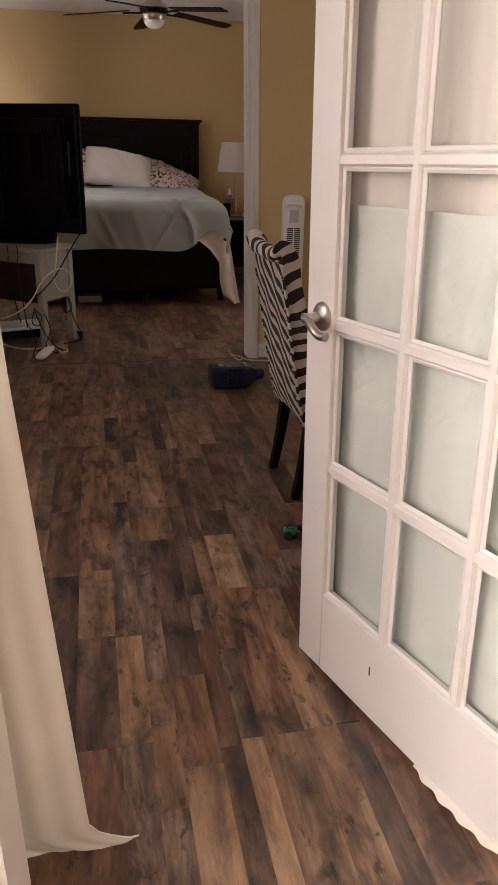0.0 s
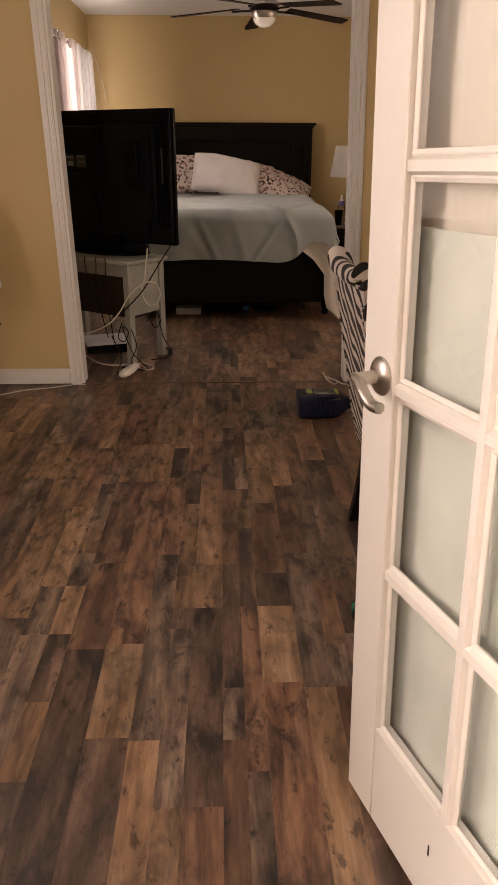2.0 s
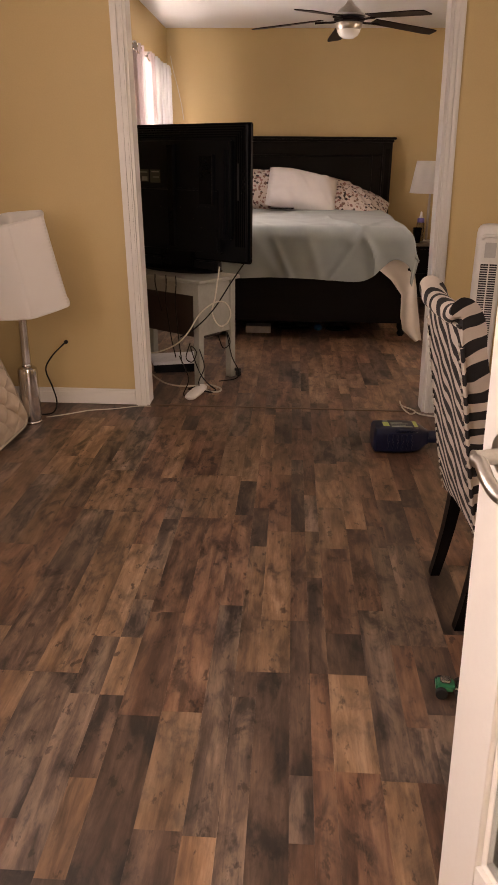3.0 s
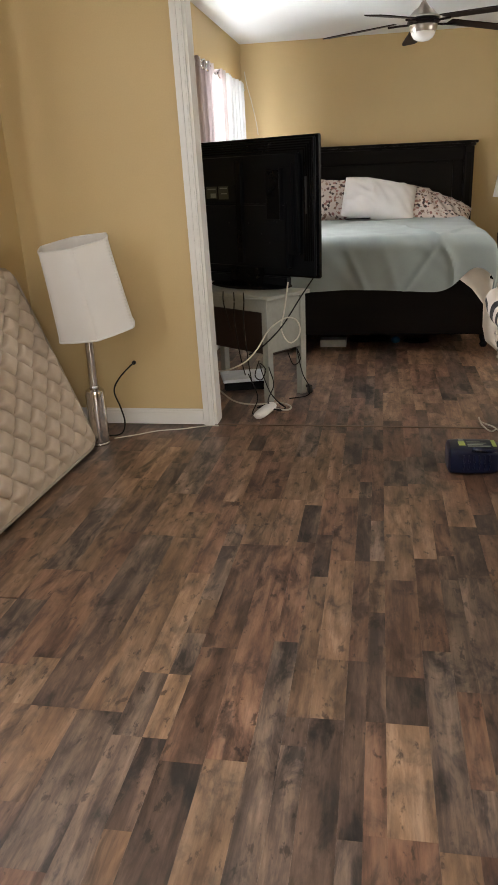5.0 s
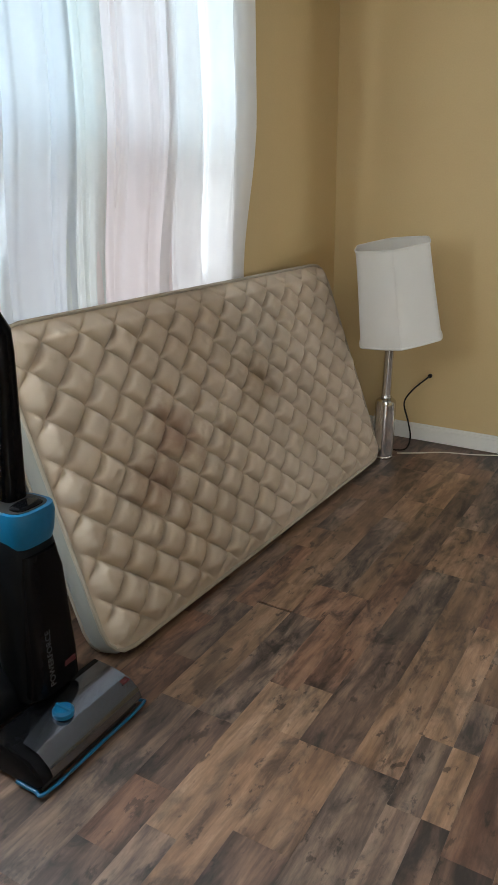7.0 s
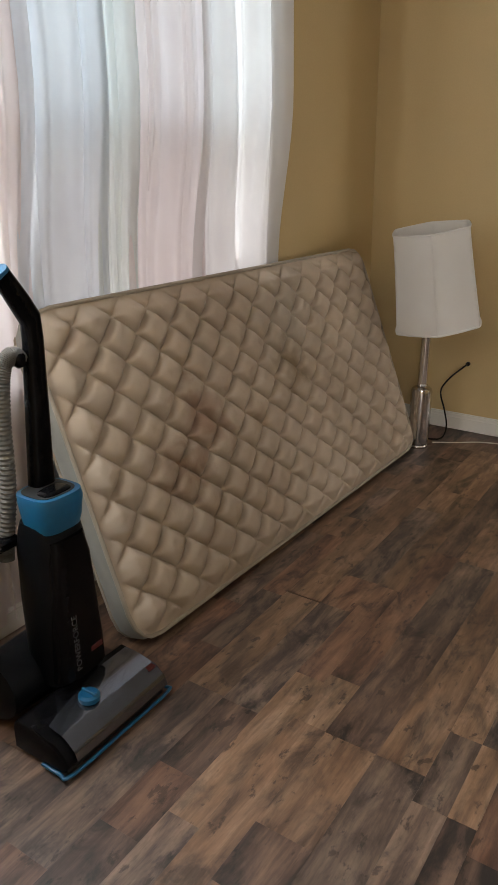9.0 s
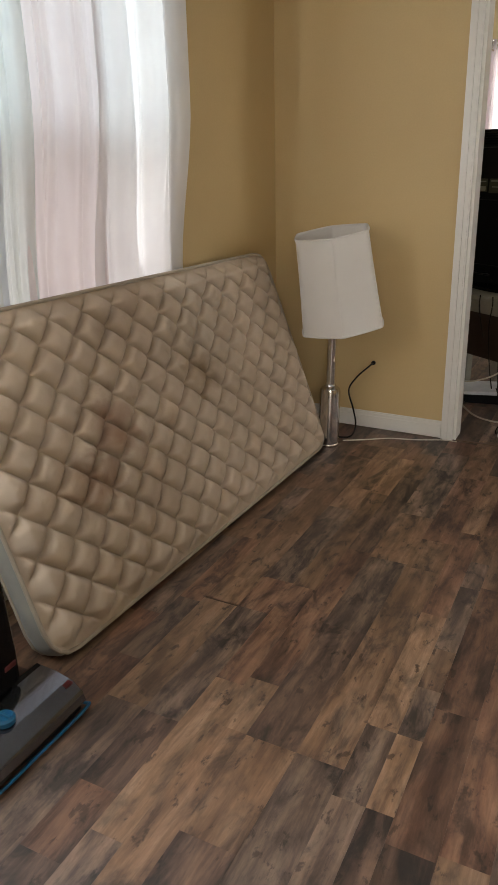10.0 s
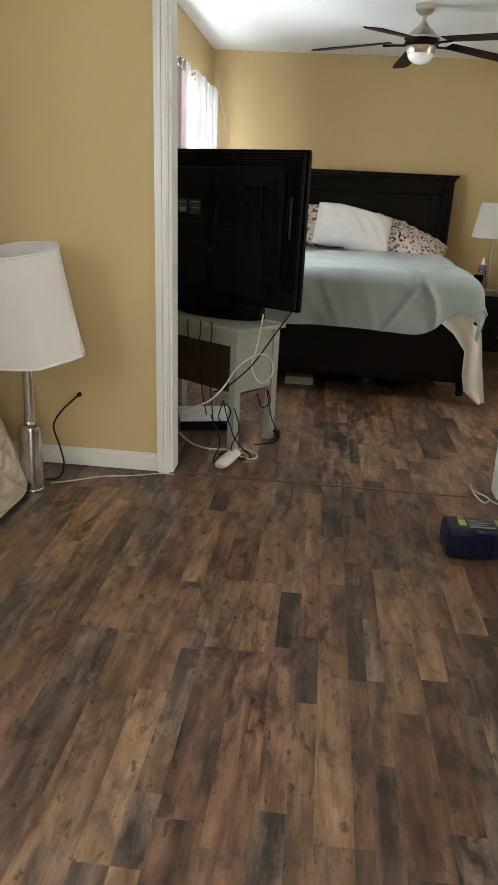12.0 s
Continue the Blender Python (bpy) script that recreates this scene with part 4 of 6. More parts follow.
def tower_fan(m):
    root = thing("tower_fan", m, "white plastic tower fan with a dark slatted grille", "fan")
    part("base", lathe([(0.115, 0), (0.12, 0.01), (0.11, 0.022), (0.05, 0.03)], segs=32), WHITE_PLASTIC, root)
    bm = bmesh.new()
    rings = []
    for z, f in ((0.03, 0.92), (0.04, 1.0), (0.97, 1.0), (0.992, 0.94), (1.006, 0.82), (1.014, 0.62), (1.018, 0.3)):
        ring = []
        for i in range(32):
            a = math.tau * i / 32
            c, q = math.cos(a), math.sin(a)
            ring.append(bm.verts.new((0.064 * f * abs(c) ** 0.5 * (1 if c > 0 else -1), 0.055 * f * abs(q) ** 0.35 * (1 if q > 0 else -1), z)))
        rings.append(ring)
    for a, b in zip(rings, rings[1:]):
        for i in range(32):
            bm.faces.new((a[i], a[(i + 1) % 32], b[(i + 1) % 32], b[i]))
    bm.faces.new(rings[0][::-1])
    bm.faces.new(rings[-1])
    part("housing", bm, WHITE_PLASTIC, root, "tall rounded white housing")
    # housing is solid; a flat black sheet paints the shade behind the slats
    part("grille_shade", box((-0.038, -0.0565, 0.12), (0.038, -0.0545, 0.835), 0.0), RUBBER, root, "black sheet painting the shade behind the slats")
    for k in range(63):
        z = 0.13 + 0.0112 * k
        part("slat", box((-0.037, -0.061, z), (0.037, -0.0567, z + 0.0035)), WHITE_PLASTIC, root, smooth=False)
    part("grille_bar", box((-0.003, -0.064, 0.12), (0.003, -0.0615, 0.835)), WHITE_PLASTIC, root)
    # no hollow here: a greyer plate paints the recess's shade
    part("carry_shade", box((-0.026, -0.0565, 0.865), (0.026, -0.0545, 0.935), 0.0005, 1), SHADED_WHITE, root, "grey white plate painting the shade of the handle recess")
    part("carry_handle", tube([(-0.045, -0.056, 0.95), (-0.03, -0.062, 0.965), (0.03, -0.062, 0.965), (0.045, -0.056, 0.95)], 0.009, 8), WHITE_PLASTIC, root)
    return root


tower_fan(Matrix.Translation((1.18, 4.76, 0)) @ Matrix.Rotation(radians(-9), 4, "Z"))


def jug(m):
    """A detergent jug lying on its side: x along its length, base at x = 0."""
    root = thing("detergent_jug", m, "navy blue plastic jug with lime labels lying on the floor", "jug")
    bm = bmesh.new()
    rings = []
    for x, hw, h in ((0, 0.070, 0.10), (0.008, 0.082, 0.122), (0.05, 0.085, 0.128), (0.13, 0.085, 0.128), (0.19, 0.080, 0.124), (0.225, 0.060, 0.108), (0.25, 0.032, 0.076), (0.262, 0.026, 0.068)):
        ring = []
        for k in range(24):
            a = math.tau * k / 24
            c, s = math.cos(a), math.sin(a)
            e = 0.45
            ring.append(bm.verts.new((x, hw * abs(c) ** e * (1 if c > 0 else -1), 0.064 + h / 2 * abs(s) ** e * (1 if s > 0 else -1))))
        rings.append(ring)
    for a, b in zip(rings, rings[1:]):
        for k in range(24):
            bm.faces.new((a[k], a[(k + 1) % 24], b[(k + 1) % 24], b[k]))
    bm.faces.new(rings[0][::-1])
    bm.faces.new(rings[-1])
    part("body", bm, NAVY_PLASTIC, root)
    part("cap", lathe([(0.028, 0.0), (0.031, 0.004), (0.031, 0.04), (0.026, 0.046)], segs=24, m=Matrix.Translation((0.262, 0, 0.064)) @ Matrix.Rotation(radians(90), 4, "Y")), NAVY_PLASTIC, root)
    part("handle", tube([(0.10, -0.078, 0.125), (0.12, -0.094, 0.13), (0.17, -0.094, 0.13), (0.20, -0.07, 0.12)], 0.010, 8), NAVY_PLASTIC, root)
    for k in range(6):
        part("rib", tube([(0.06 + 0.022 * k, -0.084, 0.03), (0.064 + 0.022 * k, -0.087, 0.065), (0.06 + 0.022 * k, -0.084, 0.10)], 0.004, 6, 3), NAVY_PLASTIC, root)
    for x0, x1, y0, y1, mat in ((0.045, 0.073, -0.038, 0.014, LABEL_GREEN), (0.188, 0.205, -0.05, 0.03, LABEL_GREEN), (0.082, 0.178, -0.052, -0.040, LABEL_PALE), (0.082, 0.15, -0.030, -0.022, LABEL_PALE),
                                (0.082, 0.165, -0.010, -0.003, LABEL_PALE), (0.082, 0.14, 0.010, 0.016, LABEL_PALE), (0.05, 0.072, 0.022, 0.045, LABEL_PALE)):
        part("label_bar", box((x0, y0, 0.1283), (x1, y1, 0.1292)), mat, root, "printed label bar")
    return root


jug(Matrix.Translation((0.638, 4.385, 0)) @ Matrix.Rotation(radians(2), 4, "Z"))


def toy_car(m):
    root = thing("toy_car", m, "small green and silver toy vehicle with black wheels", "toy")
    part("body", box((-0.040, -0.018, 0.014), (0.008, 0.018, 0.036), 0.005, 2), GREEN_TOY, root)
    part("cab", box((-0.006, -0.017, 0.014), (0.034, 0.017, 0.030), 0.004, 2), CHROME, root, "silver front")
    part("roof", box((-0.030, -0.013, 0.036), (-0.002, 0.013, 0.046), 0.004, 2), CHROME, root)
    for x in (-0.026, 0.024):
        for y in (-0.024, 0.024):
            part("wheel", lathe([(0.006, -0.007), (0.015, -0.006), (0.0155, 0.0), (0.015, 0.006), (0.006, 0.007)], segs=16, m=Matrix.Translation((x, y, 0.0155)) @ Matrix.Rotation(radians(90), 4, "X")), RUBBER, root)
    return root


toy_car(Matrix.Translation((0.672, 2.635, 0)) @ Matrix.Rotation(radians(-6), 4, "Z"))


def vacuum(m):
    """Upright vacuum: faces +x, origin on the floor under the middle of the head."""
    root = thing("vacuum_cleaner", m, "black and teal upright vacuum cleaner with a grey hose", "vacuum cleaner")
    # floor head
    bm = bmesh.new()
    rings = []
    for y, sx, sz in ((-0.178, 0.90, 0.80), (-0.172, 0.98, 0.95), (-0.06, 1, 1), (0.06, 1, 1), (0.172, 0.98, 0.95), (0.178, 0.90, 0.80)):
        ring = []
        for x, z in ((0.175, 0.018), (0.185, 0.034), (0.178, 0.058), (0.150, 0.082), (0.09, 0.094), (0.03, 0.098), (0.012, 0.085), (0.012, 0.018)):
            ring.append(bm.verts.new((0.05 + (x - 0.05) * sx, y, 0.018 + (z - 0.018) * sz)))
        rings.append(ring)
    for a, b in zip(rings, rings[1:]):
        for k in range(8):
            bm.faces.new((a[k], a[(k + 1) % 8], b[(k + 1) % 8], b[k]))
    bm.faces.new(rings[0][::-1])
    bm.faces.new(rings[-1])
    head = part("head", bm, GLOSS_BLACK, root, "glossy black floor head")
    def cover(u, v):
        prof = [(0.050, 0.0985), (0.095, 0.0965), (0.150, 0.0850), (0.180, 0.0600), (0.188, 0.0380)]
        f = v * 3.999
        k = int(f)
        a, c = prof[k], prof[k + 1]
        y = -0.150 + 0.315 * u
        back = 0.28 * max(0.0, 1 - u * 1.6)
        f2 = min(3.999, (back + (1 - back) * v) * 3.999)
        k = int(f2)
        a, c = prof[k], prof[k + 1]
        return Vector((a[0] + (c[0] - a[0]) * (f2 - k) + 0.002, y, a[1] + (c[1] - a[1]) * (f2 - k) + 0.002))

    # the cover's grey imitates the window reflected in it
    part("head_window", sheet(20, 16, cover), REFLECTING_GREY, head, "brush cover with the window's reflection put into its grey")
    part("bumper", tube([(0.105, -0.180, 0.013), (0.16, -0.180, 0.013), (0.186, -0.168, 0.013), (0.188, 0, 0.013), (0.186, 0.168, 0.013), (0.16, 0.180, 0.013), (0.02, 0.180, 0.013)], 0.0045, 8, 5), BLUE_PLASTIC, head, "teal bumper strip")
    part("height_dial", lathe([(0.026, 0), (0.026, 0.012), (0.020, 0.018), (0.0, 0.018)], segs=24, center=(0.112, -0.03, 0.095), caps=False), BLUE_PLASTIC, head, "teal height dial")
    part("dial_grip", box((0.090, -0.034, 0.112), (0.134, -0.026, 0.119), 0.002, 1), BLUE_PLASTIC, head)
    part("emblem", box((0.1405, 0.135, 0.083), (0.158, 0.160, 0.089), 0.001, 1), RED_MARK, head, "small red badge")
    part("under_skirt", box((0.016, -0.165, 0.006), (0.17, 0.165, 0.018)), RUBBER, head)
    for s in (-1, 1):
        w = part("rear_wheel", lathe([(0.02, -0.014), (0.060, -0.012), (0.064, 0), (0.060, 0.012), (0.02, 0.014)], segs=32, m=Matrix.Translation((-0.13, s * 0.135, 0.064)) @ Matrix.Rotation(radians(90), 4, "X")), RUBBER, root, "black rear wheel")
        part("hub", lathe([(0.0, -0.018), (0.034, -0.017), (0.034, 0.017), (0.0, 0.018)], segs=24, m=Matrix.Translation((-0.13, s * 0.135, 0.064)) @ Matrix.Rotation(radians(90), 4, "X"), caps=False), SILVER_PLASTIC, w)
    part("motor_housing", lathe([(0.05, -0.155), (0.078, -0.145), (0.085, 0), (0.078, 0.145), (0.05, 0.155)], segs=32, m=Matrix.Translation((-0.09, 0, 0.105)) @ Matrix.Rotation(radians(90), 4, "X")), TV_PLASTIC, root, "rounded black motor housing")

    # upright body, tapered, leaning slightly back
    lean = Matrix.Translation((-0.015, 0.018, 0.10)) @ Matrix.Rotation(radians(-1), 4, "Y")

    def body(levels, n=32, power=0.6):
        bm = bmesh.new()
        rings = []
        for z, hx, hy, cx in levels:
            ring = []
            for k in range(n):
                a = math.tau * k / n
                c, s = math.cos(a), math.sin(a)
                ring.append(bm.verts.new(lean @ Vector((cx + hx * abs(c) ** power * (1 if c > 0 else -1), hy * abs(s) ** power * (1 if s > 0 else -1), z))))
            rings.append(ring)
        for a, b in zip(rings, rings[1:]):
            for k in range(n):
                bm.faces.new((a[k], a[(k + 1) % n], b[(k + 1) % n], b[k]))
        bm.faces.new(rings[0][::-1])
        bm.faces.new(rings[-1])
        return bm

    part("bag_housing", body([(0.0, 0.056, 0.074, 0.0), (0.05, 0.064, 0.079, 0.0), (0.22, 0.066, 0.078, 0.0), (0.36, 0.062, 0.074, 0.0), (0.40, 0.058, 0.066, 0.0), (0.42, 0.052, 0.060, 0.0)]), TV_PLASTIC, root, "tall black body")
    part("front_panel", body([(0.02, 0.030, 0.074, 0.050), (0.10, 0.034, 0.072, 0.050), (0.33, 0.032, 0.060, 0.046), (0.385, 0.028, 0.050, 0.042)]), GLOSS_BLACK, root, "glossy black front panel")
    part("handle_cup", body([(0.405, 0.050, 0.058, 0.012), (0.43, 0.056, 0.062, 0.014), (0.475, 0.062, 0.066, 0.014), (0.492, 0.060, 0.064, 0.012)]), BLUE_PLASTIC, root, "teal carrying collar")
    # collar is solid; this black disc on top paints its hollow's shade
    part("cup_shade", body([(0.488, 0.048, 0.052, 0.010), (0.4935, 0.050, 0.054, 0.010)]), RUBBER, root, "black disc painting the shade of the collar's hollow")
    part("release_button", body([(0.470, 0.022, 0.040, 0.030), (0.496, 0.024, 0.040, 0.030), (0.501, 0.018, 0.032, 0.030)]), GLOSS_BLACK, root, "glossy black button inside the collar")
    # handle tube
    def hp(x, y, z):
        return lean @ Vector((x, y, z))
    def bar(levels, n=20):
        """A flat tapering bar through levels of x, y, z, half width, half depth."""
        bm = bmesh.new()
        rings = []
        for x, y, z, hw, hd, tip in levels:
            rings.append([bm.verts.new(hp(x + hd * abs(math.cos(math.tau * k / n)) ** 0.6 * (1 if math.cos(math.tau * k / n) > 0 else -1),
                                          y + hw * abs(math.sin(math.tau * k / n)) ** 0.6 * (1 if math.sin(math.tau * k / n) > 0 else -1),
                                          z + tip * math.sin(math.tau * k / n))) for k in range(n)])
        for a, b in zip(rings, rings[1:]):
            for k in range(n):
                bm.faces.new((a[k], a[(k + 1) % n], b[(k + 1) % n], b[k]))
        bm.faces.new(rings[0][::-1])
        bm.faces.new(rings[-1])
        return bm

    part("handle_tube", bar([(-0.03, 0.012, 0.40, 0.031, 0.024, 0), (-0.03, 0.017, 0.50, 0.030, 0.022, 0), (-0.03, 0.030, 0.68, 0.026, 0.020, 0), (-0.03, 0.040, 0.83, 0.022, 0.019, 0.002),
                             (-0.029, 0.038, 0.875, 0.021, 0.019, 0.012), (-0.026, 0.012, 0.915, 0.019, 0.017, 0.016), (-0.021, -0.030, 0.975, 0.016, 0.015, 0.014)]), GLOSS_BLACK, root, "long flat black handle")
    part("handle_end", bar([(-0.0208, -0.0315, 0.977, 0.0165, 0.0155, 0.014), (-0.020, -0.036, 0.984, 0.0155, 0.0145, 0.014)]), BLUE_PLASTIC, root, "teal grip end")
    hose = smooth_path([hp(-0.04, 0.012, 0.785), hp(-0.045, -0.012, 0.80), hp(-0.05, -0.038, 0.765), hp(-0.055, -0.050, 0.65), hp(-0.06, -0.055, 0.50), hp(-0.075, -0.070, 0.36), hp(-0.075, -0.075, 0.32)], 26)
    part("hose", add_tube(bmesh.new(), hose, 0.0175, 12, ridges=0.16), HOSE_GREY, root, "ribbed grey hose")
    part("hose_clip", box(tuple(hp(-0.055, -0.014, 0.775)), tuple(hp(-0.02, 0.012, 0.805)), 0.006, 1), GLOSS_BLACK, root)
    part("hose_clip", box(tuple(hp(-0.09, -0.115, 0.36)), tuple(hp(-0.04, -0.05, 0.385)), 0.006, 1), GLOSS_BLACK, root)
    part("power_cord", tube([hp(-0.08, 0.05, 0.40), hp(-0.10, 0.10, 0.38), hp(-0.06, 0.13, 0.30), hp(-0.09, 0.12, 0.15), hp(-0.08, 0.07, 0.30)], 0.005, 6, 8), BLACK_CABLE, root, "black power cord")
    part("tool", tube([hp(-0.075, -0.175, 0.42), hp(-0.08, -0.18, 0.25), hp(-0.08, -0.17, 0.10)], 0.032, 12), TV_PLASTIC, root, "black crevice tool")
    word = bpy.data.curves.new("lettering", "FONT")
    word.body, word.size, word.extrude, word.align_x = "POWERFORCE", 0.023, 0.0006, "LEFT"
    w = new("lettering", word)
    w.data.materials.append(mottled("dim_lettering", (0.05, 0.054, 0.058), (0.075, 0.079, 0.084), 0.4, relief=0.0))
    w.parent = root
    w.matrix_world = m @ lean @ Matrix.Translation((0.0855, -0.022, 0.045)) @ Matrix.Rotation(radians(-1), 4, "Y") @ Matrix.Rotation(radians(90), 4, "X") @ Matrix.Rotation(radians(90), 4, "Y") @ Matrix.Rotation(radians(90), 4, "Z")
    tagged(w, "pale printed lettering")
    part("badge", box(tuple(lean @ Vector((0.0795, 0.014, 0.07))), tuple(lean @ Vector((0.0845, 0.052, 0.086))), 0.002, 1), RED_MARK, root, "small red badge")
    return root


vacuum(Matrix.Translation((-1.155, 2.375, 0)))

# ---- bedroom ----
def tv_cart():
    u, v = Vector((-0.81, 0.586, 0)), Vector((0.586, 0.81, 0))
    m = Matrix((u, v, Vector((0, 0, 1)))).transposed().to_4x4()
    m = Matrix.Translation((-0.305, 5.335, 0)) @ m
    root = thing("side_table", m, "worn grey painted wooden table with a side panel, standing askew", "table")
    L, D, H = 0.74, 0.330, 0.642
    part("tabletop", box((-0.035, -0.03, H - 0.022), (L + 0.03, D + 0.008, H), 0.004, 1), GREY_PAINT, root)
    part("apron", box((0.045, 0.012, H - 0.10), (L - 0.045, 0.030, H - 0.022)), GREY_PAINT, root)
    part("apron", box((0.045, D - 0.030, H - 0.10), (L - 0.045, D - 0.012, H - 0.022)), GREY_PAINT, root)
    part("side_panel", box((0.010, 0.045, 0.305), (0.026, D - 0.040, H - 0.022)), GREY_PAINT, root, "grey side panel")
    part("side_panel", box((L - 0.026, 0.045, 0.305), (L - 0.010, D - 0.040, H - 0.022)), GREY_PAINT, root, "grey side panel")
    for x, y in ((0.0, 0.0), (L - 0.045, 0.0), (0.0, D - 0.04), (L - 0.045, D - 0.04)):
        part("leg", box((x, y, 0.0), (x + 0.045, y + 0.045, H - 0.022), 0.003, 1), GREY_PAINT, root)
    part("drawer_box", box((0.07, 0.10, 0.27), (L - 0.07, D - 0.05, 0.545), 0.003, 1), DARK_BROWN, root, "dark brown hanging box under the top")
    part("caster", lathe([(0.010, -0.010), (0.022, -0.009), (0.024, 0), (0.022, 0.009), (0.010, 0.010)], segs=16,
                         m=Matrix.Translation((-0.026, D + 0.004, 0.024)) @ Matrix.Rotation(radians(25), 4, "Z") @ Matrix.Rotation(radians(90), 4, "X")), RUBBER, root, "black caster wheel by the rear leg")
    part("caster_fork", box((-0.040, D - 0.008, 0.036), (-0.001, D + 0.014, 0.054), 0.003, 1), RUBBER, root)
    return root


tv_cart()


def television():
    """Back of a flat television: x to its left end, y into the room beyond, z up; origin at its lower near corner."""
    u = Vector((-0.845, 0.535, 0)).normalized()
    v = Vector((0, 0, 1)).cross(u) * -1
    v = Vector((0.535, 0.845, 0)).normalized()
    m = Matrix.Translation((-0.034, 5.475, 0.712)) @ Matrix((u, v, Vector((0, 0, 1)))).transposed().to_4x4()
    root = thing("television", m, "large black flat television seen from behind on a black stand", "television")
    W, H = 1.12, 0.776
    part("bezel", box((0, 0.028, 0), (W, 0.062, H), 0.006, 2), GLOSS_BLACK, root, "black screen frame")
    part("back_cover", box((0.012, 0.012, 0.012), (W - 0.012, 0.030, H - 0.012), 0.006, 2), TV_PLASTIC, root, "ribbed black back cover")
    for k in range(5):
        o = 0.020 + 0.013 * k
        d = 0.012 - 0.003 * k
        bm = bmesh.new()
        for lo, hi in (((o, d - 0.006, H - o - 0.006), (W - o, d, H - o)), ((o, d - 0.006, 0.10), (o + 0.006, d, H - o - 0.006)), ((W - o - 0.006, d - 0.006, 0.10), (W - o, d, H - o - 0.006))):
            add_box(bm, lo, hi)
        part("ridge", bm, GLOSS_BLACK, root)
    part("bulge", box((0.10, -0.030, 0.13), (W - 0.10, 0.012, H - 0.085), 0.012, 3), TV_PLASTIC, root, "raised middle of the back")
    part("bulge", box((0.17, -0.045, 0.05), (W - 0.17, 0.012, 0.42), 0.012, 3), TV_PLASTIC, root)
    part("column", box((0.125, -0.052, 0.16), (0.16, -0.03, 0.64), 0.008, 2), TV_PLASTIC, root)
    # darker plate on the bulge paints the shade of the socket recess
    part("port_shade", box((0.215, -0.0475, 0.335), (0.315, -0.0455, 0.60), 0.001, 1), GLOSS_BLACK, root, "black plate painting the shade of the socket recess")
    part("port_wall", box((0.205, -0.058, 0.33), (0.215, -0.030, 0.61), 0.002, 1), TV_PLASTIC, root)
    for k in range(9):
        part("port", box((0.222, -0.050, 0.352 + 0.027 * k), (0.236, -0.0478, 0.368 + 0.027 * k)), GLOSS_BLACK, root, "small socket")
    for k in range(5):
        part("jack", lathe([(0.004, 0), (0.0045, 0.002), (0.002, 0.004)], segs=8, m=Matrix.Translation((0.24 + 0.022 * k, -0.046, 0.318 + 0.004 * math.sin(k))) @ Matrix.Rotation(radians(90), 4, "X")), TV_PLASTIC, root, "round jack")
    # likewise a raised darker strip, for the channel's shade
    part("channel_shade", box((0.515, -0.0475, 0.08), (0.560, -0.0435, 0.66), 0.001, 1), GLOSS_BLACK, root, "black strip painting the shade of the cable channel")
    part("channel_wall", box((0.50, -0.056, 0.08), (0.515, -0.030, 0.665), 0.004, 2), TV_PLASTIC, root)
    part("vent_slot", box((0.055, -0.0065, 0.36), (0.068, -0.0035, 0.56)), RUBBER, root)
    for x, z0, z1, wd, mat in ((0.630, 0.445, 0.520, 0.082, LABEL_DARK), (0.725, 0.450, 0.520, 0.092, LABEL_DARK), (0.735, 0.455, 0.480, 0.045, LABEL_PALE), (0.64, 0.505, 0.512, 0.06, LABEL_PALE), (0.735, 0.502, 0.508, 0.07, LABEL_PALE), (0.64, 0.475, 0.48, 0.05, LABEL_PALE)):
        lift = 0.0 if mat is LABEL_DARK else 0.0008
        part("label", box((x, -0.0312 - lift, z0), (x + wd, -0.0302 - lift, z1)), mat, root, "printed data label")
    for x, z in ((0.36, 0.25), (0.46, 0.31), (0.62, 0.31), (0.30, 0.20), (0.05, 0.70), (0.50, 0.735), (0.80, 0.735), (0.05, 0.40)):
        part("screw", lathe([(0.004, 0), (0.004, 0.002), (0.002, 0.003)], segs=8, m=Matrix.Translation((x, -0.046 if z < 0.4 and x > 0.2 else 0.011, z)) @ Matrix.Rotation(radians(90), 4, "X")), RUBBER, root)
    part("speaker_bar", box((0.22, 0.0, -0.058), (1.08, 0.05, 0.0), 0.006, 2), TV_PLASTIC, root, "black bar under the screen")
    part("neck", box((0.40, -0.02, -0.05), (0.66, 0.05, 0.10), 0.01, 2), GLOSS_BLACK, root)
    part("foot", lathe([(0.27, 0.0), (0.275, 0.004), (0.26, 0.014), (0.08, 0.022)], segs=48, m=Matrix.Translation((0.52, 0.02, -0.066)) @ Matrix.Diagonal((1.1, 0.60, 1, 1))), GLOSS_BLACK, root, "oval black foot")
    return root


tv = television()


def cord(points, radius, material, label, steps=8):
    """A cord that hangs from the television."""
    ob = part("cord", tube(points, radius, 7, steps), material, tv, label)
    ob.matrix_parent_inverse = tv.matrix_basis.inverted()
    return ob


solo("power_strip", lathe([(0.001, -0.122), (0.018, -0.119), (0.030, -0.106), (0.035, -0.08), (0.036, 0.0), (0.035, 0.08), (0.030, 0.106), (0.018, 0.119), (0.001, 0.122)], segs=32,
                          m=Matrix.Translation((0, 0, 0.0225)) @ Matrix.Diagonal((1, 1, 0.62, 1)) @ Matrix.Rotation(radians(90), 4, "Y")), WHITE_PLASTIC, "white plastic power strip on the floor", "power strip", Matrix.Translation((-0.305, 5.158, 0)) @ Matrix.Rotation(radians(77), 4, "Z"))
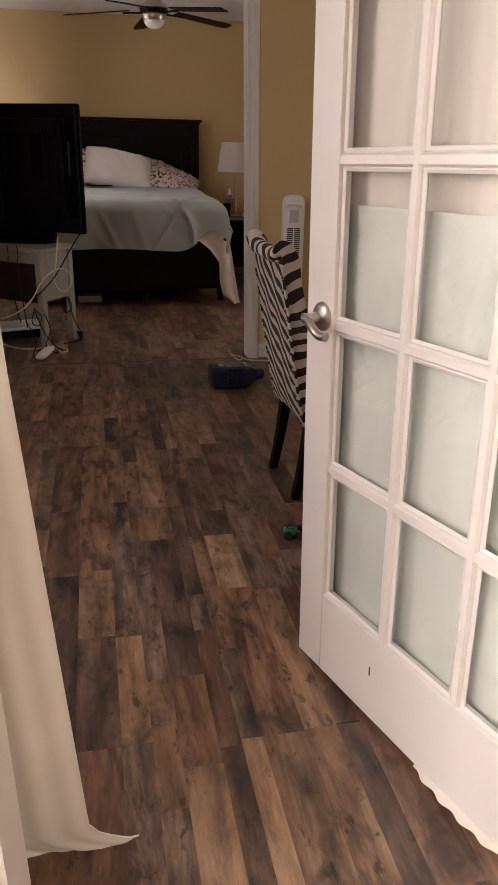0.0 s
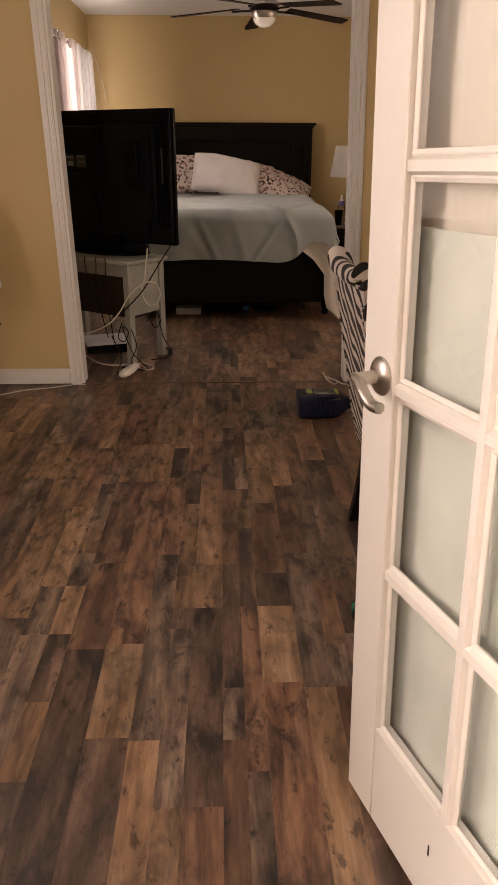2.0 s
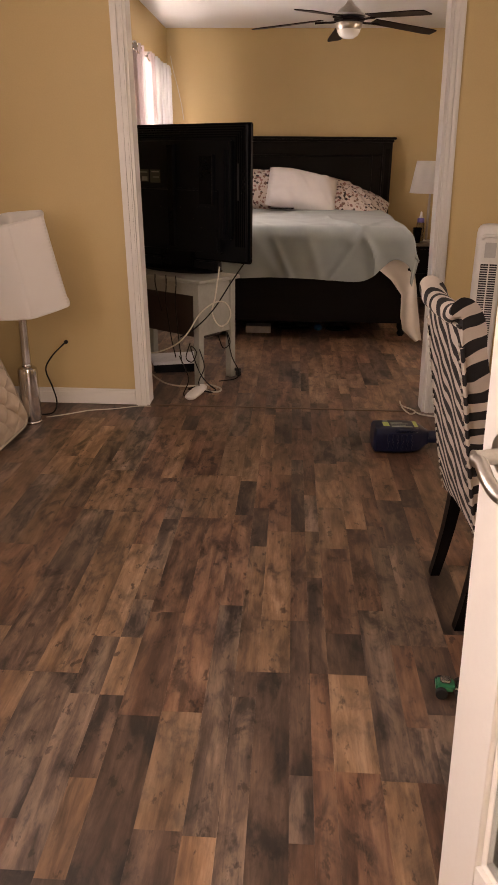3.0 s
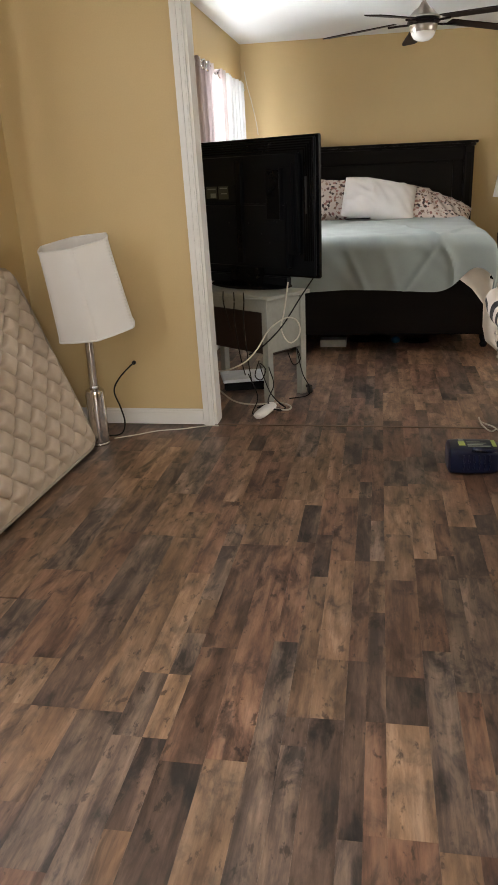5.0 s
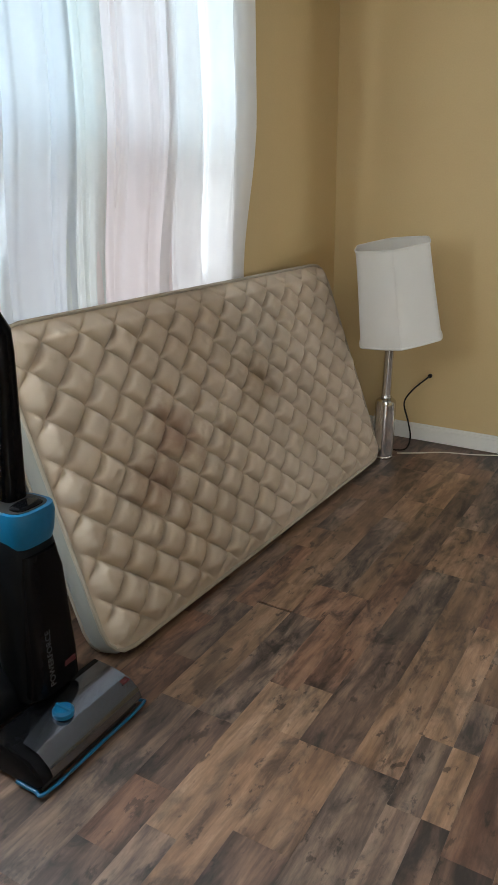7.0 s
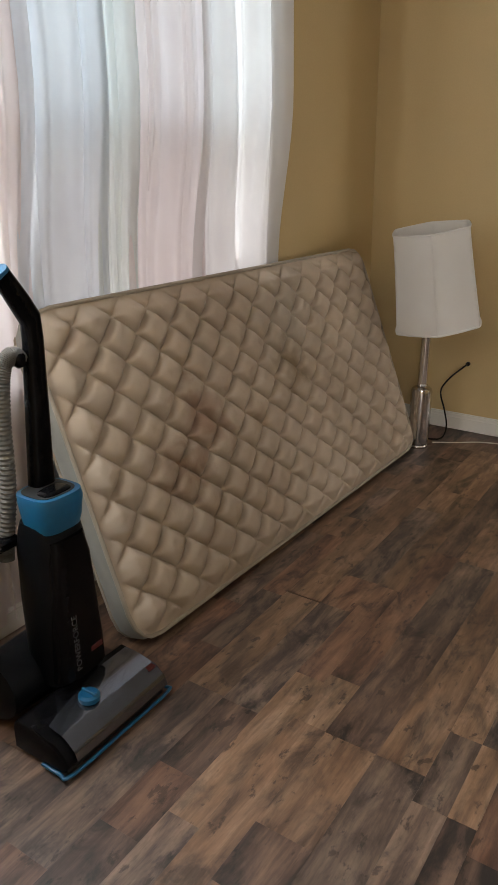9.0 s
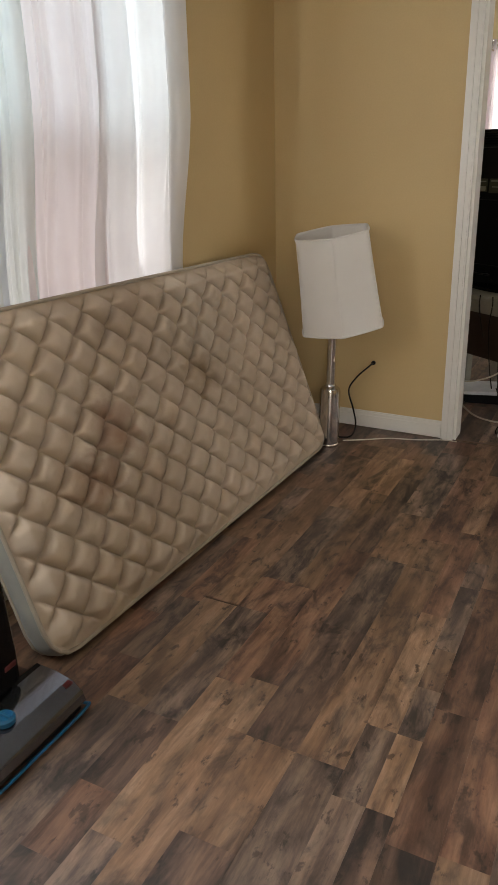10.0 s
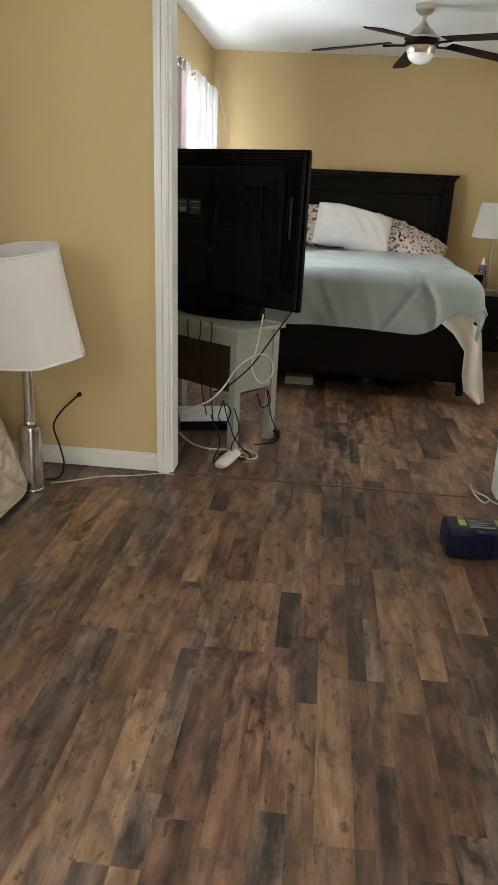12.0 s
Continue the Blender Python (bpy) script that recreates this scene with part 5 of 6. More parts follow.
cord([(-0.187, 5.40, 0.711), (-0.208, 5.36, 0.55), (-0.228, 5.36, 0.463), (-0.21, 5.36, 0.401), (-0.175, 5.36, 0.370), (-0.134, 5.36, 0.398), (-0.119, 5.36, 0.453), (-0.146, 5.355, 0.508), (-0.207, 5.345, 0.514), (-0.293, 5.31, 0.454), (-0.36, 5.28, 0.35), (-0.43, 5.26, 0.28), (-0.537, 5.30, 0.225), (-0.63, 5.35, 0.20)], 0.0042, CREAM_CABLE, "white looping cord")
solo("extension_cord", tube([(-0.70, 5.62, 0.03), (-0.645, 5.58, 0.006), (-0.539, 5.40, 0.006), (-0.434, 5.328, 0.006), (-0.325, 5.338, 0.006), (-0.245, 5.364, 0.006), (-0.174, 5.293, 0.006), (-0.185, 5.225, 0.006), (-0.246, 5.225, 0.012), (-0.275, 5.26, 0.024)], 0.005, 8, 8), CREAM_CABLE,
     "white extension cord curling round the power strip", "cable")
cord([(-0.05, 5.46, 0.72), (-0.12, 5.40, 0.62), (-0.22, 5.34, 0.47), (-0.33, 5.32, 0.36), (-0.42, 5.36, 0.30)], 0.0042, BLACK_CABLE, "black cord")
for k, pts in enumerate((
        [(-0.44, 5.36, 0.66), (-0.43, 5.31, 0.62), (-0.44, 5.33, 0.50), (-0.43, 5.35, 0.30), (-0.42, 5.40, 0.13)],
        [(-0.50, 5.38, 0.66), (-0.49, 5.33, 0.62), (-0.50, 5.36, 0.50), (-0.48, 5.38, 0.30), (-0.46, 5.42, 0.16)],
        [(-0.57, 5.42, 0.66), (-0.56, 5.37, 0.60), (-0.53, 5.38, 0.45)],
        [(-0.36, 5.34, 0.27), (-0.38, 5.30, 0.19), (-0.34, 5.28, 0.17), (-0.32, 5.32, 0.22), (-0.36, 5.36, 0.24), (-0.30, 5.30, 0.10), (-0.24, 5.28, 0.03), (-0.20, 5.25, 0.008), (-0.26, 5.18, 0.02)],
        [(-0.30, 5.31, 0.24), (-0.27, 5.28, 0.14), (-0.30, 5.24, 0.05), (-0.24, 5.20, 0.01), (-0.20, 5.26, 0.006), (-0.25, 5.33, 0.02)],
        [(-0.42, 5.30, 0.20), (-0.36, 5.24, 0.08), (-0.38, 5.16, 0.006), (-0.34, 5.13, 0.006), (-0.32, 5.18, 0.03), (-0.36, 5.22, 0.02), (-0.29, 5.22, 0.045)],
        [(-0.20, 5.42, 0.30), (-0.17, 5.44, 0.22), (-0.13, 5.45, 0.25), (-0.15, 5.46, 0.31), (-0.12, 5.47, 0.16), (-0.08, 5.50, 0.06), (-0.10, 5.52, 0.006), (-0.20, 5.45, 0.006)])):
    cord(pts, 0.0034, BLACK_CABLE, "thin black cord")


def router(m):
    root = thing("modem", m, "black modem box with papers on top under the table", "modem")
    part("body", box((-0.14, -0.10, 0.004), (0.14, 0.10, 0.062), 0.008, 2), GLOSS_BLACK, root)
    part("foot", box((-0.12, -0.08, 0.0), (0.12, 0.08, 0.004)), RUBBER, root)
    return root


router(Matrix.Translation((-0.515, 5.73, 0)) @ Matrix.Rotation(radians(12), 4, "Z"))
solo("booklet", box((-0.155, -0.115, 0), (0.155, 0.115, 0.022), 0.002, 1), PAPER, "blue and white printed booklet lying on the modem", "booklet", Matrix.Translation((-0.515, 5.73, 0.0625)) @ Matrix.Rotation(radians(17), 4, "Z"))


def bed():
    x0, x1, yh, yf = -0.50, 1.17, 8.62, 6.66
    root = thing("bed", pose(0, 0, 0), "queen bed with a tall black panelled headboard", "bed")
    part("headboard_panel", box((x0 + 0.06, yh - 0.035, 0.30), (x1 - 0.06, yh, 1.45)), BLACK_WOOD, root, "black panelled headboard")
    for a, b in ((x0, x0 + 0.085), (x1 - 0.105, x1 - 0.02)):
        part("headboard_post", box((a, yh - 0.055, 0.0), (b, yh + 0.01, 1.455), 0.004, 1), BLACK_WOOD, root)
        part("post_groove", box((a + 0.022, yh - 0.0565, 0.9), (b - 0.022, yh - 0.0545, 1.40), 0.0005, 1), GLOSS_BLACK, root)
    part("headboard_rail", box((x0 + 0.085, yh - 0.05, 1.34), (x1 - 0.105, yh - 0.03, 1.455), 0.003, 1), BLACK_WOOD, root)
    part("headboard_rail", box((x0 + 0.085, yh - 0.05, 0.62), (x1 - 0.105, yh - 0.03, 0.72), 0.003, 1), BLACK_WOOD, root)
    for a in (x0 + 0.10, x1 - 0.20):
        part("headboard_stile", box((a, yh - 0.05, 0.72), (a + 0.075, yh - 0.03, 1.34), 0.003, 1), BLACK_WOOD, root)
    part("bead", box((x0 + 0.18, yh - 0.044, 1.325), (x1 - 0.205, yh - 0.030, 1.34), 0.003, 1), BLACK_WOOD, root)
    part("cornice", box((x0 - 0.012, yh - 0.07, 1.455), (x1 - 0.008, yh + 0.02, 1.478), 0.006, 2), BLACK_WOOD, root)
    part("cornice", box((x0 - 0.03, yh - 0.09, 1.478), (x1 + 0.012, yh + 0.02, 1.502), 0.006, 2), BLACK_WOOD, root)
    part("footboard", box((x0 + 0.03, yf, 0.14), (x1 - 0.05, yf + 0.03, 0.56), 0.006, 2), BLACK_WOOD, root, "plain black footboard")
    part("footboard_cap", box((x0 + 0.02, yf - 0.012, 0.53), (x1 - 0.04, yf + 0.045, 0.56), 0.006, 2), BLACK_WOOD, root)
    for a in (x0 + 0.04, x1 - 0.075):
        part("side_rail", box((a, yf + 0.03, 0.16), (a + 0.025, yh - 0.055, 0.42), 0.003, 1), BLACK_WOOD, root)
        part("leg", lathe([(0.020, 0.0), (0.032, 0.02), (0.024, 0.04), (0.036, 0.07), (0.036, 0.14)], segs=20, center=(a + 0.012, yf + 0.22, 0)), BLACK_WOOD, root, "turned black foot")
    part("slats", box((x0 + 0.065, yf + 0.04, 0.34), (x1 - 0.075, yh - 0.06, 0.36)), BLACK_WOOD, root)
    return root


bed()
solo("bed_mattress", box((-0.42, 6.72, 0.361), (1.08, 8.55, 0.80), 0.06, 4), SHEET, "thick mattress in a cream sheet on the black bed", "mattress")


def blanket(u, v):
    """u across from the west to the east side, v from the head to the foot; it hangs down at the foot and the east side."""
    s = 0.98 * u + 0.0                                   # along the width
    across = -0.50 + 2.05 * u
    along_ = 8.20 - 2.03 * v
    top = 0.870 - 0.035 * v
    # wrinkles
    over0 = along_ > 6.75
    p = Vector((across * 2.2, along_ * 1.6, 0.0))
    w = (0.010 * noise.noise(p * 1.3) + 0.005 * noise.noise(p * 3.1)) * (1.0 if over0 else 0.25)
    x, y, z = across, along_, top
    rx, ry = 1.02, 6.72
    over_x, over_y = max(0.0, across - rx), max(0.0, ry - along_)
    side_drop = foot_drop = 0.0
    if over_x > 0:
        k = min(over_x, 0.14) / 0.14 * math.pi / 2
        x = rx + 0.10 * math.sin(k) + 0.10 * max(0.0, over_x - 0.14)
        side_drop = 0.10 * (1 - math.cos(k)) + max(0.0, over_x - 0.14) * 0.80
    if over_y > 0:
        k = min(over_y, 0.14) / 0.14 * math.pi / 2
        y = ry - 0.10 * math.sin(k) - 0.02
        foot_drop = 0.09 * (1 - math.cos(k)) + max(0.0, over_y - 0.14) * 0.72
        y += 0.009 * math.sin(across * 11 + 1.4 * math.sin(across * 5)) * min(1, over_y / 0.2)
    if over_x > 0:
        x += 0.014 * math.sin(along_ * 9) * min(1, over_x / 0.2)
    z -= (side_drop ** 3 + foot_drop ** 3) ** (1 / 3)
    fold = 0.026 * math.exp(-((across - 0.95 + 0.9 * (along_ - 7.0)) / 0.035) ** 2) * min(1, max(0, (7.5 - along_))) + 0.022 * math.exp(-((across + 0.05 + 0.35 * (along_ - 7.0)) / 0.03) ** 2) * min(1, max(0, (7.3 - along_)))
    fold += 0.020 * math.exp(-((across - 0.55 + 0.5 * (along_ - 7.0)) / 0.05) ** 2) * min(1, max(0, (8.0 - along_)))
    fold += 0.016 * math.exp(-((across - 0.25 + 0.25 * (along_ - 7.0)) / 0.04) ** 2) * min(1, max(0, (7.6 - along_)))
    fold += 0.014 * math.exp(-((across - 0.33 + 0.75 * (along_ - 7.0)) / 0.045) ** 2) * min(1, max(0, (7.7 - along_)))
    fold += 0.022 * math.exp(-((across + 0.25 + 0.5 * (along_ - 7.0)) / 0.06) ** 2) * min(1, max(0, (7.3 - along_)))
    fold *= 0.38
    fold += 0.016 * math.exp(-((across - 0.62 - 0.35 * (6.9 - along_) - 0.05 * math.sin(along_ * 7)) / 0.022) ** 2) * min(1, max(0, 3 * (7.6 - along_)))
    fold += 0.014 * math.exp(-((across - 0.86 + 0.5 * (6.9 - along_)) / 0.02) ** 2) * min(1, max(0, 4 * (7.2 - along_)))
    down = min(1.0, over_y / 0.14)
    return Vector((x, y - 0.5 * w * down - 1.1 * fold * down, z + w * (1 - 0.6 * down) + fold * (1 - down)))


bm = bmesh.new()
NU, NV = 120, 110
grid = []
for i in range(NU + 1):
    row = []
    for j in range(NV + 1):
        u, v = i / NU, j / NV
        hang = 1.10 - 0.035 * math.sin(math.pi * min(1, u / 0.72)) + 0.0
        if u > 0.62:
            hang -= 0.17 * math.exp(-((u - 0.83) / 0.085) ** 2)
        side = 0.88
        row.append(bm.verts.new(blanket(u * side, v * (0.935 + (hang - 1.0) * 0.7))))
    grid.append(row)
for i in range(NU):
    for j in range(NV):
        bm.faces.new((grid[i][j], grid[i + 1][j], grid[i + 1][j + 1], grid[i][j + 1]))
bmesh.ops.recalc_face_normals(bm, faces=bm.faces)
bmesh.ops.solidify(bm, geom=list(bm.faces), thickness=0.012)
solo("blanket", bm, BLANKET, "sage grey fleece blanket spread over the bed", "blanket")


def hanging_sheet(u, v):
    """Corner of a cream sheet that has slipped down to the floor."""
    west = ((0.80, 0.60), (0.97, 0.47), (1.055, 0.36), (1.06, 0.20), (1.085, 0.10), (1.185, 0.014))
    east = ((1.10, 0.72), (1.145, 0.52), (1.165, 0.42), (1.185, 0.28), (1.215, 0.12), (1.235, 0.020))
    k = min(4, int(v * 5))
    f = v * 5 - k
    (ax, az), (bx, bz) = [tuple(p[k][i] + (p[k + 1][i] - p[k][i]) * f for i in (0, 1)) for p in (west, east)]
    return Vector((ax + (bx - ax) * u, 6.624 + 0.012 * math.sin(u * 8 + v * 3) + 0.03 * u, az + (bz - az) * u))

solo("hanging_sheet", sheet(36, 40, hanging_sheet, 0.003), SHEET, "cream bedsheet corner hanging down from the bed to the floor", "sheet")


def pillow(name, m, L, W, H, material, label, seed):
    def fn(side):
        def g(u, v):
            x, y = (u - 0.5) * L, (v - 0.5) * W
            e = (1 - abs(2 * u - 1) ** 2.6) * (1 - abs(2 * v - 1) ** 2.6)
            h = side * H / 2 * max(0.0, e) ** 0.5
            p = Vector((x * 5, y * 5, seed + side))
            wr = (0.022 * noise.noise(p) + 0.030 * (0.35 - abs(noise.noise(Vector((x * 9 + y * 7, y * 5 - x * 2, seed)))))) * min(1.0, e * 4)
            k = 1 - 0.06 * (1 - abs(2 * u - 1)) * abs(2 * v - 1) ** 2
            return Vector((x, y * k, h + wr))
        return g
    bm = sheet(40, 28, fn(1))
    b2 = sheet(40, 28, fn(-1))
    me = bpy.data.meshes.new("tmp")
    b2.to_mesh(me)
    b2.free()
    bm.from_mesh(me)
    bpy.data.meshes.remove(me)
    bmesh.ops.remove_doubles(bm, verts=bm.verts, dist=0.0012)
    return solo(name, bm, material, label, "pillow", m, "pillows on the bed")


pillow("pillow", Matrix.Translation((0.31, 8.22, 1.02)) @ pose(0, 0, 0, 50, 10, 4), 0.64, 0.42, 0.26, PILLOW, "crumpled white pillow leaning in the middle of the bed", 1)
pillow("pillow", Matrix.Translation((-0.07, 8.35, 1.03)) @ pose(0, 0, 0, 60, 3, 0), 0.62, 0.42, 0.17, FLORAL, "pink and brown floral pillow leaning on the headboard", 4)
pillow("pillow", Matrix.Translation((0.81, 8.34, 0.930)) @ pose(0, 0, 0, 32, 22, -4), 0.62, 0.42, 0.17, FLORAL, "pink and brown floral pillow sunken on the bed", 9)
solo("tablet", box((-0.11, -0.08, 0), (0.11, 0.08, 0.009), 0.003, 1), GLOSS_BLACK, "thin dark tablet lying on the blanket", "tablet", Matrix.Translation((0.13, 8.05, 0.885)))
solo("shoe_box", box((-0.10, -0.06, 0), (0.10, 0.06, 0.055), 0.002, 1), PAPER, "flat white box under the bed", "box", Matrix.Translation((-0.02, 6.93, 0)))
for k, (x, y, w, h, mat, lab) in enumerate(((0.20, 7.05, 0.10, 0.05, GLOSS_BLACK, "dark bundle of clothes under the bed"), (0.33, 7.08, 0.09, 0.06, TV_PLASTIC, "dark bag under the bed"), (0.46, 7.0, 0.035, 0.055, BLUE_PLASTIC, "small blue bottle under the bed"), (0.62, 7.02, 0.10, 0.035, GLOSS_BLACK, "black shoe under the bed"))):
    solo("bed_clutter", sheet(16, 10, lambda u, v: Vector((w * math.cos(math.tau * u) * math.sin(math.pi * (0.08 + 0.84 * v)), 0.7 * w * math.sin(math.tau * u) * math.sin(math.pi * (0.08 + 0.84 * v)), h * (1 - math.cos(math.pi * (0.08 + 0.84 * v))) / 2)), 0.002), mat, lab, "clutter", Matrix.Translation((x, y, 0)))


def nightstand(m):
    root = thing("nightstand", m, "dark nightstand with a grey washed top beside the bed", "nightstand")
    part("top", box((-0.26, -0.20, 0.565), (0.26, 0.20, 0.592), 0.004, 1), NIGHT_WOOD, root, "grey washed wooden top")
    part("body", box((-0.24, -0.185, 0.10), (0.24, 0.185, 0.565), 0.003, 1), BLACK_WOOD, root)
    for z in (0.14, 0.36):
        d = part("drawer", box((-0.22, -0.198, z), (0.22, -0.186, z + 0.18), 0.003, 1), BLACK_WOOD, root)
        part("knob", lathe([(0.006, 0), (0.013, 0.012), (0.010, 0.02)], segs=12, m=Matrix.Translation((0, -0.198, z + 0.09)) @ Matrix.Rotation(radians(90), 4, "X")), NICKEL, d)
    for x in (-0.22, 0.18):
        for y in (-0.17, 0.13):
            part("leg", box((x, y, 0), (x + 0.04, y + 0.04, 0.10)), BLACK_WOOD, root)
    return root


nightstand(Matrix.Translation((1.60, 8.28, 0)))


def bedside_lamp(m):
    root = thing("bedside_lamp", m, "small lamp with a white cone shade and a metal stem", "lamp")
    part("base", lathe([(0.065, 0), (0.067, 0.006), (0.06, 0.014), (0.015, 0.02)], segs=32), NICKEL, root)
    part("stem", lathe([(0.011, 0.02), (0.014, 0.08), (0.010, 0.16), (0.014, 0.24), (0.009, 0.46)], segs=16), NICKEL, root)
    bm = lathe([(0.185, 0.43), (0.140, 0.705)], segs=48, caps=False)
    bmesh.ops.solidify(bm, geom=list(bm.faces), thickness=0.003)
    s = part("shade", bm, SHADE_CLOTH, root, "white fabric shade")
    part("shade_fitter", tube([(-0.15, 0, 0.68), (0, 0, 0.67), (0.15, 0, 0.68)], 0.002, 6), NICKEL, s)
    return root


bedside_lamp(Matrix.Translation((1.475, 8.22, 0.593)))
solo("cup", lathe([(0.030, 0), (0.038, 0.10), (0.040, 0.135), (0.036, 0.135), (0.034, 0.10), (0.0, 0.01)], segs=24, caps=False), GLOSS_BLACK, "black tumbler on the nightstand", "cup", Matrix.Translation((1.372, 8.11, 0.593)))


def baby_bottle(m):
    root = thing("baby_bottle", m, "clear baby bottle with a lilac collar and a teat", "bottle")
    part("body", lathe([(0.028, 0), (0.030, 0.01), (0.030, 0.05), (0.026, 0.065), (0.030, 0.085), (0.030, 0.14), (0.022, 0.155)], segs=24), GLASS, root, "clear bottle")
    part("collar", lathe([(0.026, 0.150), (0.027, 0.155), (0.027, 0.178), (0.020, 0.184)], segs=24), mottled("lilac_plastic", (0.16, 0.13, 0.36), (0.22, 0.18, 0.44), 0.4, relief=0.0), root, "lilac ring collar")
    part("teat", lathe([(0.018, 0.184), (0.010, 0.200), (0.008, 0.225), (0.003, 0.232)], segs=16), OPAL, root)
    return root


baby_bottle(Matrix.Translation((1.405, 8.17, 0.593)) @ Matrix.Scale(1.18, 4))
solo("folded_cloth", box((-0.07, -0.06, 0), (0.07, 0.06, 0.035), 0.012, 3), SHEET, "folded pale cloth on the nightstand", "cloth", Matrix.Translation((1.60, 8.14, 0.593)))


def ceiling_fan(m):
    """Origin where the canopy meets the ceiling."""
    root = thing("ceiling_fan", m, "nickel ceiling fan with five walnut blades and opal light", "ceiling fan")
    part("canopy", lathe([(0.062, 0.0), (0.060, -0.03), (0.035, -0.055), (0.014, -0.06)], segs=32), NICKEL, root)
    part("downrod", lathe([(0.0125, -0.055), (0.0125, -0.13)], segs=16), NICKEL, root)
    part("motor", lathe([(0.018, -0.095), (0.028, -0.112), (0.046, -0.132), (0.062, -0.140), (0.088, -0.168), (0.108, -0.180), (0.112, -0.192), (0.085, -0.198)], segs=40), NICKEL, root, "brushed nickel motor housing")
    part("blade_ring", lathe([(0.060, -0.1985), (0.104, -0.202), (0.108, -0.214), (0.100, -0.224), (0.060, -0.228)], segs=40), BLADE_WOOD, root, "dark ring that carries the blades")
    part("light_kit", lathe([(0.066, -0.229), (0.092, -0.231), (0.094, -0.240), (0.086, -0.268), (0.082, -0.274)], segs=40), NICKEL, root)
    part("light_bowl", lathe([(0.081, -0.272), (0.080, -0.285), (0.064, -0.310), (0.036, -0.326), (0.001, -0.331)], segs=40), OPAL, root, "white opal glass bowl")
    for k in range(5):
        a = Matrix.Rotation(math.tau * k / 5 + radians(24), 4, "Z")
        blade = []
        bm = bmesh.new()
        n = 14
        for i in range(n + 1):
            f = i / n
            x = 0.19 + 0.50 * f
            hw = 0.048 + 0.012 * f - 0.05 * max(0.0, f - 0.9) * 10 * 0.35
            zc = -0.212 - 0.040 * f
            tw = -0.006
            blade.append([bm.verts.new(a @ Vector(p)) for p in ((x, -hw, zc - tw), (x, hw, zc + tw), (x, hw, zc + tw + 0.006), (x, -hw, zc - tw + 0.006))])
        for p, q in zip(blade, blade[1:]):
            for i in range(4):
                bm.faces.new((p[i], p[(i + 1) % 4], q[(i + 1) % 4], q[i]))
        bm.faces.new(blade[0])
        bm.faces.new(blade[-1][::-1])
        b = part("blade", bm, BLADE_WOOD, root, "dark walnut blade")
        bm = bmesh.new()
        ring = add_tube(bm, [a @ Vector(p) for p in ((0.085, 0, -0.222), (0.13, 0.0, -0.224), (0.17, 0.0, -0.223), (0.24, 0.0, -0.226))], 0.007, 8)
        part("blade_arm", ring, BLADE_WOOD, b, "dark blade arm")
    return root


ceiling_fan(Matrix.Translation((0.585, 6.93, CEIL)))


def bedroom_curtains():
    """Grommet curtains on a rod over the bedroom window."""
    x = -0.865
    root = thing("bedroom_curtain_rod", pose(0, 0, 0), "dark metal curtain rod with brackets in the bedroom", "curtain rod")
    part("rod", tube([(x, 6.2, 1.985), (x, 7.2, 1.985), (x, 8.16, 1.985)], 0.009), NICKEL, root)
    for y in (6.3, 8.1):
        part("bracket", box((-0.965, y - 0.008, 1.972), (x, y + 0.008, 1.995)), NICKEL, root)
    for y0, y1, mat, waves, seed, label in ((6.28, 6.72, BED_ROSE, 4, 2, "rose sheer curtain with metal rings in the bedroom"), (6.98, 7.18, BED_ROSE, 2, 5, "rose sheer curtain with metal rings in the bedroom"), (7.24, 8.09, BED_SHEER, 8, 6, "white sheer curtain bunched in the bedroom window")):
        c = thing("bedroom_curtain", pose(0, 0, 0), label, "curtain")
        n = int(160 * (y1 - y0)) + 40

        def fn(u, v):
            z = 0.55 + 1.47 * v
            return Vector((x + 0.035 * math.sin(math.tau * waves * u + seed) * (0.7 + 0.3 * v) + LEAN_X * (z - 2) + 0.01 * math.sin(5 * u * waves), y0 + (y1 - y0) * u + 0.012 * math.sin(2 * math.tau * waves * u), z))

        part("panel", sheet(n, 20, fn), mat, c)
        if mat is BED_ROSE:
            for k in range(waves * 2):
                u = (k + 0.5) / (waves * 2)
                p = fn(u, 0.976)
                pts = [Vector((p.x + 0.004, p.y, p.z)) + Vector((0.012 * math.cos(math.tau * i / 20), 0.026 * math.cos(math.tau * i / 20) * 0.9, 0.026 * math.sin(math.tau * i / 20))) for i in range(21)]
                part("grommet", add_tube(bmesh.new(), pts, 0.0065, 8), CHROME, c, "shiny metal ring")


bedroom_curtains()
solo("curtain_wand", tube([(-0.937, 8.64, 2.185), (-0.919, 8.64, 2.076), (-0.878, 8.64, 1.921), (-0.842, 8.64, 1.751), (-0.827, 8.64, 1.641)], 0.004, 6), CREAM_CABLE, "thin pale pull cord hanging beside the bedroom curtain", "cord")
solo("cable_by_door", tube([(0.935, 4.94, 0.006), (0.90, 4.90, 0.006), (0.86, 4.93, 0.03), (0.85, 4.99, 0.05), (0.87, 5.03, 0.012), (0.92, 4.98, 0.006), (0.955, 4.90, 0.006), (1.05, 4.86, 0.006), (1.12, 4.74, 0.035)], 0.004, 6, 8), CREAM_CABLE,
     "white cord looping on the floor round the door casing", "cable")

